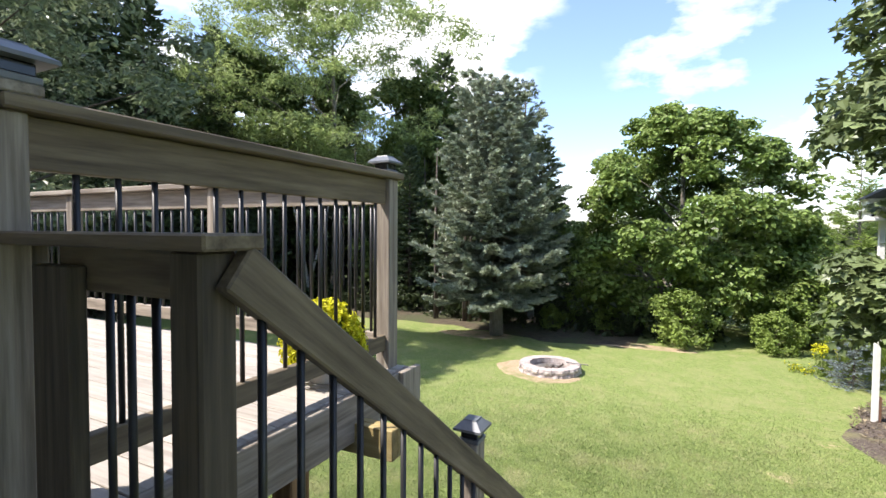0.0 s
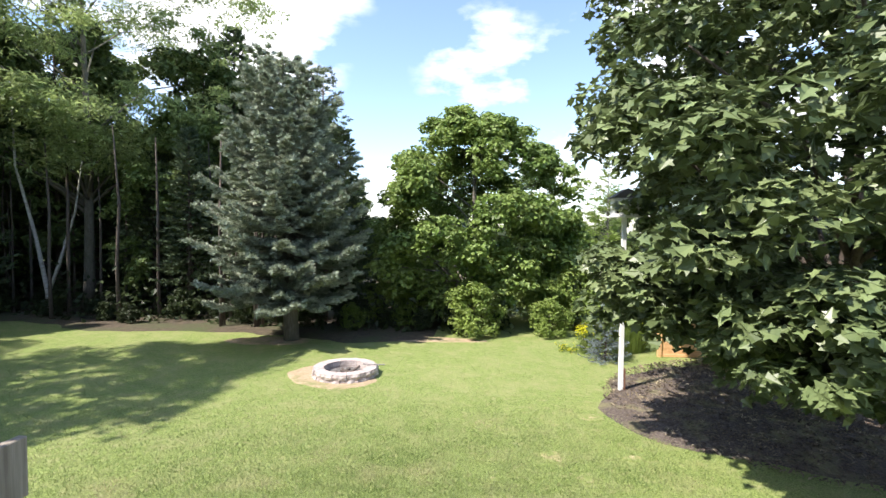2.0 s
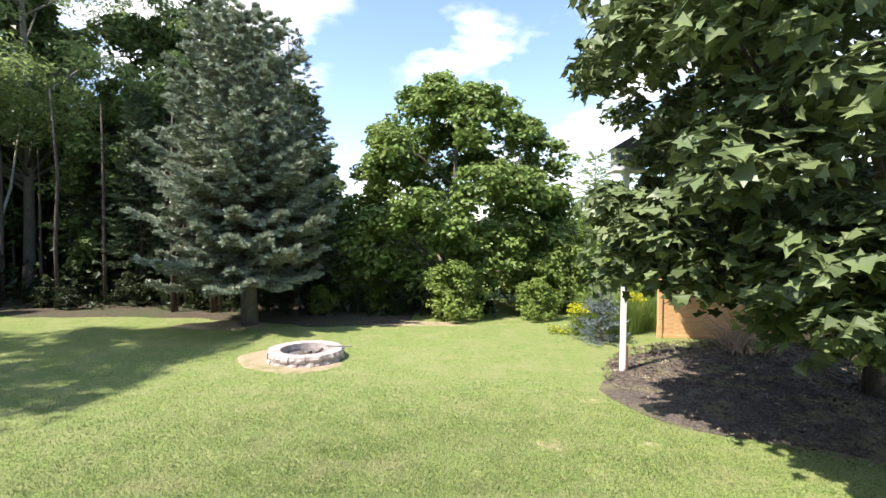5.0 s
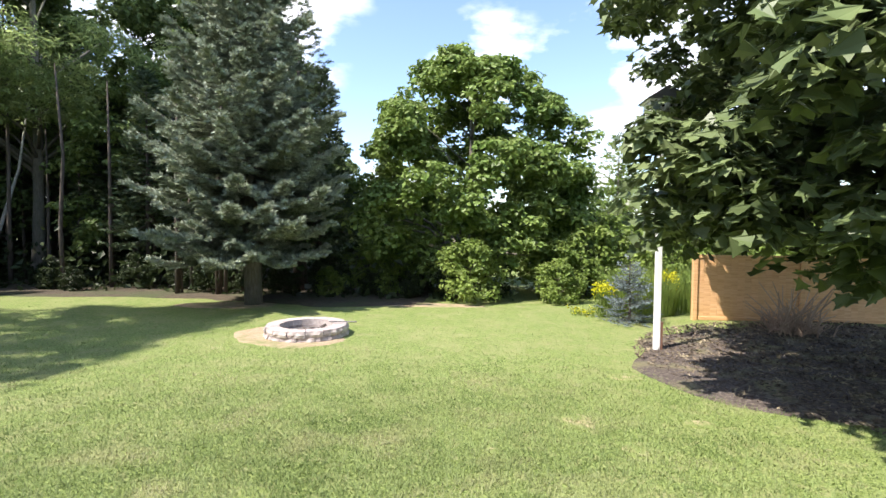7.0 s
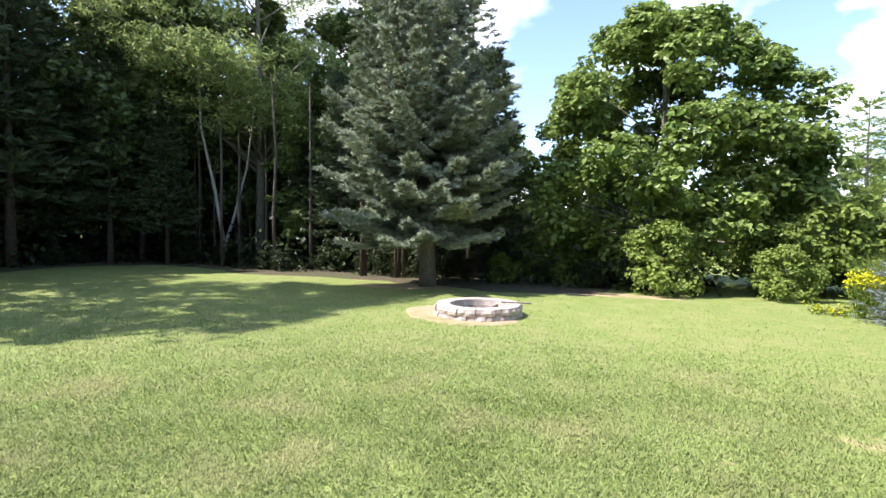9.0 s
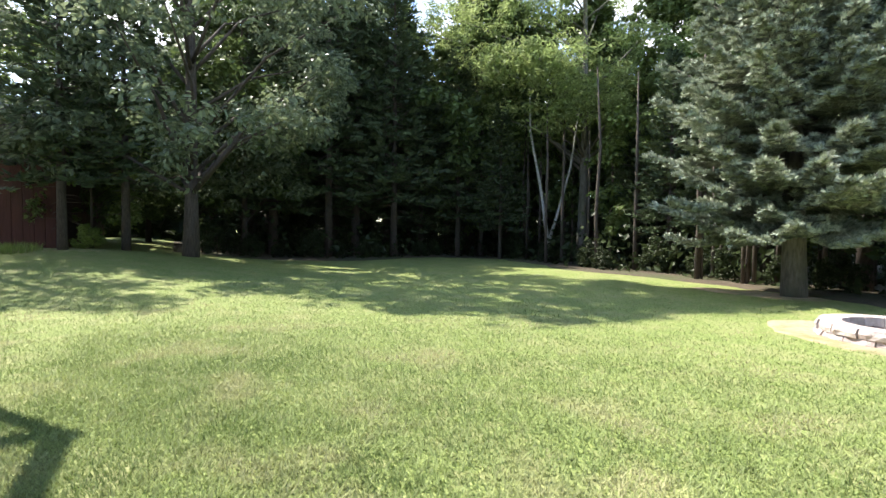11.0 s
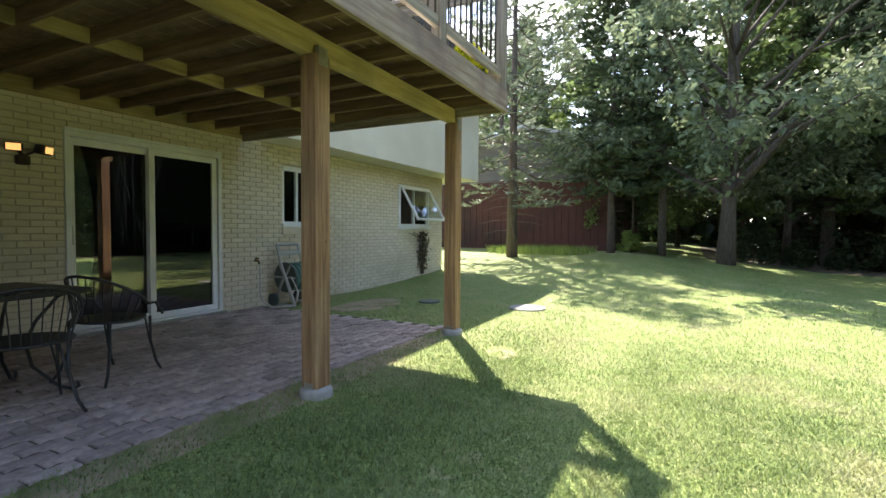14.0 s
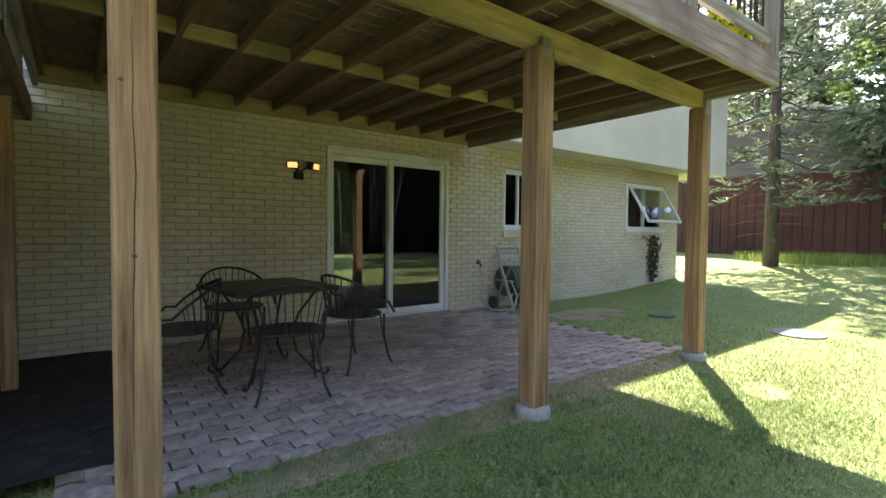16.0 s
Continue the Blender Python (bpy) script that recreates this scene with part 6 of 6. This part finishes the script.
# wrought iron table and chairs ------------------------------------------------------------
TC = Vector((-2.12, 1.12, 0.0))
table = thing("patio_table", (0, 0, 0), "square black wrought iron patio table", "table")
part("tabletop", box(-0.39, 0.39, -0.39, 0.39, 0.705, 0.72, 0.01), iron, table)
ed = bmesh.new()
for a, b in (((-0.39, -0.39), (0.39, -0.39)), ((0.39, -0.39), (0.39, 0.39)), ((0.39, 0.39), (-0.39, 0.39)), ((-0.39, 0.39), (-0.39, -0.39))):
    bar((*a, 0.70), (*b, 0.70), 0.02, 0.035, 0.004, ed)
part("edge_band", ed, iron, table)
for sx in (-1, 1):
    for sy in (-1, 1):
        k = 1 / math.sqrt(2)
        pts = [(0.40, 0.70), (0.33, 0.66), (0.22, 0.5), (0.17, 0.36), (0.20, 0.2), (0.33, 0.05), (0.40, 0.02), (0.43, 0.04), (0.42, 0.07)]
        part("leg", tube([(sx * k * a * 1.1, sy * k * a * 1.1, z) for a, z in pts], 0.012, 6), iron, table, smooth=True)
part("ring", tube([(0.17 * math.cos(k * math.tau / 20), 0.17 * math.sin(k * math.tau / 20), 0.36) for k in range(20)], 0.008, 5, closed=True), iron, table)
table.matrix_basis = pose(*TC, 0, 0, 8)


def iron_chair():
    ch = thing("patio_chair", (0, 0, 0), "black wrought iron barrel back chair at the patio table", "chair", "chairs round the patio table")
    sb = bmesh.new()
    ring_ = [(0.235 * math.cos(a) * (1.0 if math.sin(a) > 0 else 1.05), 0.22 * math.sin(a)) for a in [k * math.tau / 24 for k in range(24)]]
    lo = [sb.verts.new((x, y, 0.435)) for x, y in ring_]
    hi = [sb.verts.new((x, y, 0.45)) for x, y in ring_]
    for k in range(24):
        sb.faces.new((lo[k], lo[(k + 1) % 24], hi[(k + 1) % 24], hi[k]))
    sb.faces.new(hi)
    sb.faces.new(lo[::-1])
    part("seat", sb, iron, ch, "black mesh seat")
    part("seat_frame", tube([(x * 1.02, y * 1.02, 0.443) for x, y in ring_], 0.010, 5, closed=True), iron, ch, smooth=True)
    # the back rises from the arms' ends, highest behind; the chair faces +y
    top = []
    for i in range(17):
        a = math.pi + math.pi * i / 16
        rise = 0.56 + 0.22 * math.sin(math.pi * i / 16) ** 0.8
        top.append((0.30 * math.cos(a), 0.30 * math.sin(a) * 1.0 + 0.05, rise))
    full = [(0.30 * -1 * 0.97, 0.20, 0.46), (-0.30, 0.12, 0.56)] + top + [(0.30, 0.12, 0.56), (0.29, 0.20, 0.46)]
    part("back_rim", tube(full, 0.011, 6), iron, ch, smooth=True)
    for i in range(1, 16):
        a = math.pi + math.pi * i / 16
        part("back_rod", tube([(0.228 * math.cos(a), 0.215 * math.sin(a), 0.445), top[i]], 0.0045, 4), iron, ch)
    for x, y, fx_, fy_ in ((0.2, 0.17, 0.23, 0.24), (-0.2, 0.17, -0.23, 0.24), (0.18, -0.17, 0.24, -0.27), (-0.18, -0.17, -0.24, -0.27)):
        part("leg", tube([(x, y, 0.44), (x * 1.0, y * 1.0, 0.25), ((x + fx_) / 2, (y + fy_) / 2, 0.08), (fx_, fy_, 0.008)], 0.010, 6), iron, ch, smooth=True)
        part("leg_brace", tube([(x * 0.75, y, 0.44), (x * 0.95, y, 0.25), ((x + fx_) / 2, (y + fy_) / 2, 0.09)], 0.007, 5), iron, ch, smooth=True)
    return ch


chair = iron_chair()
chair.matrix_basis = pose(-2.12, 1.58, 0, 0, 0, 168)
for x, y, r in ((-2.80, 1.22, 105), (-2.08, 0.30, 5), (-1.52, 1.14, -100)):
    copy_thing(chair, pose(x, y, 0, 0, 0, r))

# mums on the deck ---------------------------------------------------------------------------
pot_m = material("pale stoneware", [(0.40, 0.37, 0.33), (0.52, 0.49, 0.45)], 0.7, 9)
mum_leaf = leaf_material("mum leaves", (0.07, 0.12, 0.03), (0.14, 0.20, 0.06))


def mum(x, y, r, seed):
    rg = np.random.default_rng(seed)
    m_ = thing("potted_mum", (x, y, DTOP), "rounded yellow chrysanthemum in a pot on the deck", "potted plant", "potted chrysanthemums")
    b_ = bmesh.new()
    tube([(x, y, DTOP), (x, y, DTOP + 0.02), (x, y, DTOP + 0.15), (x, y, DTOP + 0.16)], [r * 0.36, r * 0.38, r * 0.55, r * 0.52], 22, b_)
    part("pot", b_, pot_m, m_, smooth=True)
    n = 900
    d = unit(rg.normal(size=(n, 3)))
    d[:, 2] = np.abs(d[:, 2]) - 0.22
    c = np.array([x, y, DTOP + 0.17])
    lp = c + d * r * rg.uniform(0.55, 0.95, n)[:, None] * np.array([1, 1, 1.3])
    leaf_mesh(lp, d + rg.normal(size=d.shape) * 0.5, rg.uniform(0.04, 0.07, n), OVAL, rg, name="leaves", mat_=mum_leaf, parent=m_)
    n = 520
    d = unit(rg.normal(size=(n, 3)))
    d[:, 2] = np.abs(d[:, 2]) - 0.12
    hp_ = np.repeat(c + d * r * rg.uniform(0.93, 1.04, n)[:, None] * np.array([1, 1, 1.33]), 6, 0)
    dd = np.repeat(d, 6, 0)
    leaf_mesh(hp_ + rg.normal(size=hp_.shape) * 0.009, dd + rg.normal(size=dd.shape) * 0.55, rg.uniform(0.024, 0.036, len(dd)), OVAL, rg, name="flower_heads", mat_=petal, parent=m_)["kind"] = "stuff"
    return m_


mum(-0.94, 2.98, 0.21, 91)
mum(-5.15, 3.10, 0.2, 92)

# bricks, pavers, grass: many small pieces last -----------------------------------------------
def brick_mesh(L_, H_, mat_, jit, rg):
    """A brick front: chamfered, a little uneven, 18 triangles."""
    t, c = 0.05, 0.004
    x, z = L_ / 2, H_ / 2
    j = [rg.uniform(-jit, jit) for _ in range(4)]
    vs = [(-x, -t, -z), (x, -t, -z), (x, -t, z), (-x, -t, z), (-x, -c, -z), (x, -c, -z), (x, -c, z), (-x, -c, z),
          (-x + c, j[0], -z + c), (x - c, j[1], -z + c), (x - c, j[2], z - c), (-x + c, j[3], z - c)]
    fs = [(8, 9, 10, 11)[::-1]]
    for a, b in ((0, 4), (4, 8)):
        for k in range(4):
            fs.append((a + k, b + k, b + (k + 1) % 4, a + (k + 1) % 4))
    me = bpy.data.meshes.new("brick")
    me.from_pydata(vs, [], fs)
    me.materials.append(mat_)
    return me, vs, fs


BL, BH_, JT = 0.215, 0.0665, 0.010
rgb = random.Random(6)
brick_meshes = [brick_mesh(BL - JT, BH_ - JT, brick_paint, 0.003, rgb) for _ in range(5)]
far_v, far_f = [], []
made = 0
rows_n = int(2.45 / BH_)
holes = [(h[0] - 0.005, h[1] + 0.005, h[2], h[3] + (0.04 if h is DOOR else 0.0)) for h in (DOOR, WIN1, WIN2)]
for r in range(-3, rows_n):
    z = (r + 0.5) * BH_
    off = (r % 2) * BL / 2
    i = 0
    x = WALL_X0 + off - BL
    while x < WALL_X1:
        x0, x1 = max(x, WALL_X0) + JT / 2, min(x + BL, WALL_X1) - JT / 2
        x += BL
        spans = [(x0, x1)]
        for h in holes:
            lo_h, hi_h = h[2], h[3]
            if h is not holes[0]:
                lo_h -= 0.155
            if z + BH_ / 2 > lo_h + 0.02 and z - BH_ / 2 < hi_h - 0.02:
                ns_ = []
                for a, b in spans:
                    if b <= h[0] or a >= h[1]:
                        ns_.append((a, b))
                    else:
                        if a < h[0]:
                            ns_.append((a, h[0]))
                        if b > h[1]:
                            ns_.append((h[1], b))
                spans = ns_
        for a, b in spans:
            if b - a < 0.03 or z < ground_z((a + b) / 2, WALL_Y + 0.1) - 0.1:
                continue
            me, vs, fs = brick_meshes[(r * 7 + int(x * 13)) % 5]
            cx, sc = (a + b) / 2, (b - a) / (BL - JT)
            near = -6.2 < cx < -5.1 and 0 < z < 2.2
            if (near or (-3.3 < cx < -2.2 and 0.6 < z < 2.2)) and made < 300:
                ob = new("brick", me)
                ob.parent = brick_wall
                ob.matrix_basis = Matrix.Translation((cx, WALL_Y, z)) @ Matrix.Diagonal((sc, 1, 1, 1))
                made += 1
            else:
                k = len(far_v)
                far_v += [(cx + p[0] * sc, WALL_Y + p[1], z + p[2]) for p in vs]
                far_f += [tuple(q_ + k for q_ in f) for f in fs]
tagged(raw("brickwork", far_v, far_f, brick_paint_far, brick_wall), "running bond of cream painted bricks", kind="stuff")

# interlocking zigzag pavers
PL, PW = 0.225, 0.1125
rgp = random.Random(8)


def paver_shape(rg):
    zig = 0.016
    outline = []
    for s, (a, b, n_) in enumerate(((-PL / 2, PL / 2, 4), (0, 0, 0))):
        if not n_:
            continue
        for k in range(n_ + 1):
            u_ = a + (b - a) * k / n_
            outline.append((u_, -PW / 2 + (zig if k in (1, 2) else -zig if k == 3 else 0) * 0.9))
    up_ = [(u_, v_ + PW) for u_, v_ in outline][::-1]
    pts = outline + up_
    return pts


def paver_mesh(mat_, rg):
    pts = paver_shape(rg)
    n_ = len(pts)
    cx_, cy_ = 0.0, 0.0
    h_ = [rg.uniform(-0.003, 0.003) for _ in range(2)]
    vs = []
    for sc, z in ((0.94, -0.05), (0.94, -0.007), (0.89, 0.0)):
        for x, y in pts:
            yy = (y - cy_) * (sc if sc > 0.92 else 0.88)
            vs.append((x * sc, yy * (0.95 if sc > 0.92 else 0.98), z + (x * h_[0] + y * h_[1]) * 6))
    fs = [tuple(range(2 * n_, 3 * n_))]
    for lv in range(2):
        for k in range(n_):
            fs.append((lv * n_ + k, lv * n_ + (k + 1) % n_, (lv + 1) * n_ + (k + 1) % n_, (lv + 1) * n_ + k))
    me = bpy.data.meshes.new("paver")
    me.from_pydata(vs, [], fs)
    me.materials.append(mat_)
    return me, vs, fs


paver_meshes = [paver_mesh(paver, rgp) for _ in range(6)]
pv, pf = [], []
made = 0
ny = int((PATIO[3] - PATIO[2]) / PW)
for j in range(ny, -1, -1):
    y = PATIO[2] + (j + 0.5) * PW
    if y > PATIO[3] + 0.03:
        continue
    x = PATIO[0] + (j % 2) * PL / 2
    while x < PATIO[1]:
        k = rgp.randrange(6)
        me, vs, fs = paver_meshes[k]
        dz = 0.0 + rgp.uniform(-0.005, 0.004)
        ang = rgp.uniform(-0.02, 0.02)
        if -5.6 < x < -1.2 and y > 0.9 and made < 300 and rgp.random() < 0.9:
            ob = new("paver", me)
            ob.parent = patio
            ob.matrix_basis = Matrix.Translation((x + PL / 2, y, dz)) @ Matrix.Rotation(ang, 4, "Z")
            made += 1
        else:
            n0 = len(pv)
            ca, sa = math.cos(ang), math.sin(ang)
            pv += [(x + PL / 2 + p[0] * ca - p[1] * sa, y + p[0] * sa + p[1] * ca, dz + p[2]) for p in vs]
            pf += [tuple(q_ + n0 for q_ in f) for f in fs]
        x += PL
tagged(raw("paving", pv, pf, paver_far, patio), "interlocking pavers", kind="stuff")

# grass blades over the lawn that the walk passes
rgg = np.random.default_rng(17)


def blades(n, cx, cy, sx, sy, h, w, keep):
    """Blades strewn round a middle, thinning out evenly."""
    x, y = rgg.normal(cx, sx, n), rgg.normal(cy, sy, n)
    ok = keep(x, y)
    x, y = x[ok], y[ok]
    n = len(x)
    z = np.array([ground_z(a, b) for a, b in zip(x, y)])
    a = rgg.uniform(0, 6.28, n)
    hh = h * rgg.uniform(0.5, 1.25, n)
    le = hh * rgg.uniform(0.4, 1.5, n)
    p0 = np.stack([x, y, z - 0.004], 1)
    wv = np.stack([-np.sin(a), np.cos(a), np.zeros(n)], 1) * (w * rgg.uniform(0.6, 1.2, n))[:, None]
    tip = p0 + np.stack([np.cos(a) * le, np.sin(a) * le, hh], 1)
    return np.stack([p0 - wv, p0 + wv, tip], 1).reshape(-1, 3)


def on_lawn(x, y):
    pat = (x > PATIO[0] - 0.05) & (x < PATIO[1]) & (y < PATIO[3] + 0.01 + 0.07 * np.sin(x * 5) * np.sin(x * 2.3))
    posts = np.zeros(len(x), bool)
    for px_, py_ in ((-1.10, 2.90), (-3.23, 2.87), (-5.47, 2.80)):
        posts |= (np.hypot(x - px_, y - py_) < 0.13)
    stairs = (x > -0.1) & (x < 1.7) & (y < 5.0)
    cover = (np.hypot(x + 7.62, y - 2.98) < 0.28) | (np.hypot(x + 7.45, y - 1.42) < 0.25)
    pitr = np.hypot((x + 2.5) / 1.15, (y - 13.05) / 0.95) < 1.0
    bed = np.hypot((x - 8.3) / 4.7, (y - 11.9) / 3.65) < 1.0
    far_ = (y > 16.4) | (x < -17)
    return ~(pat | posts | stairs | cover | pitr | bed | far_) & (y > WALL_Y + 0.05)


bl = [blades(120000, 0.6, 8.2, 2.6, 1.6, 0.036, 0.0050, on_lawn), blades(230000, -2.6, 4.9, 2.1, 1.6, 0.034, 0.0034, on_lawn), blades(130000, -3.5, 7.0, 5.0, 4.2, 0.034, 0.0055, on_lawn)]
bv = np.vstack(bl)
fi = np.arange(len(bv)).reshape(-1, 3)
tagged(raw("grass", bv, fi.tolist(), blade_mat), "short mown lawn grass in sun and shade", "grass", kind="stuff")

# chips and dry leaves on the mulch bed
nch = 16000
rr_, aa_ = np.sqrt(rgg.uniform(0, 1, nch)), rgg.uniform(0, 6.28, nch)
cxy = np.stack([8.3 + 4.8 * rr_ * np.cos(aa_), 11.9 + 3.75 * rr_ * np.sin(aa_)], 1)
cxy = cxy[cxy[:, 0] < 9.5]
cz = np.array([ground_z(a, b) for a, b in cxy]) + 0.03 + 0.05 * (1 - ((cxy[:, 0] - 8.3) / 4.75) ** 2 - ((cxy[:, 1] - 11.9) / 3.7) ** 2)
cp = np.column_stack([cxy, cz])
chip_m = material("bark chips", [(0.05, 0.037, 0.03), (0.16, 0.125, 0.09), (0.44, 0.38, 0.24)], 0.9, 3.0, island=0.6, world_co=True, detail=8)
tagged(leaf_mesh(cp, rgg.normal(size=cp.shape) * 0.5 + [0, 0, 1], rgg.uniform(0.05, 0.13, len(cp)), SLIM, rgg, name="mulch_chips", mat_=chip_m), "loose bark chips and dry leaves on the bed", "mulch", kind="stuff")
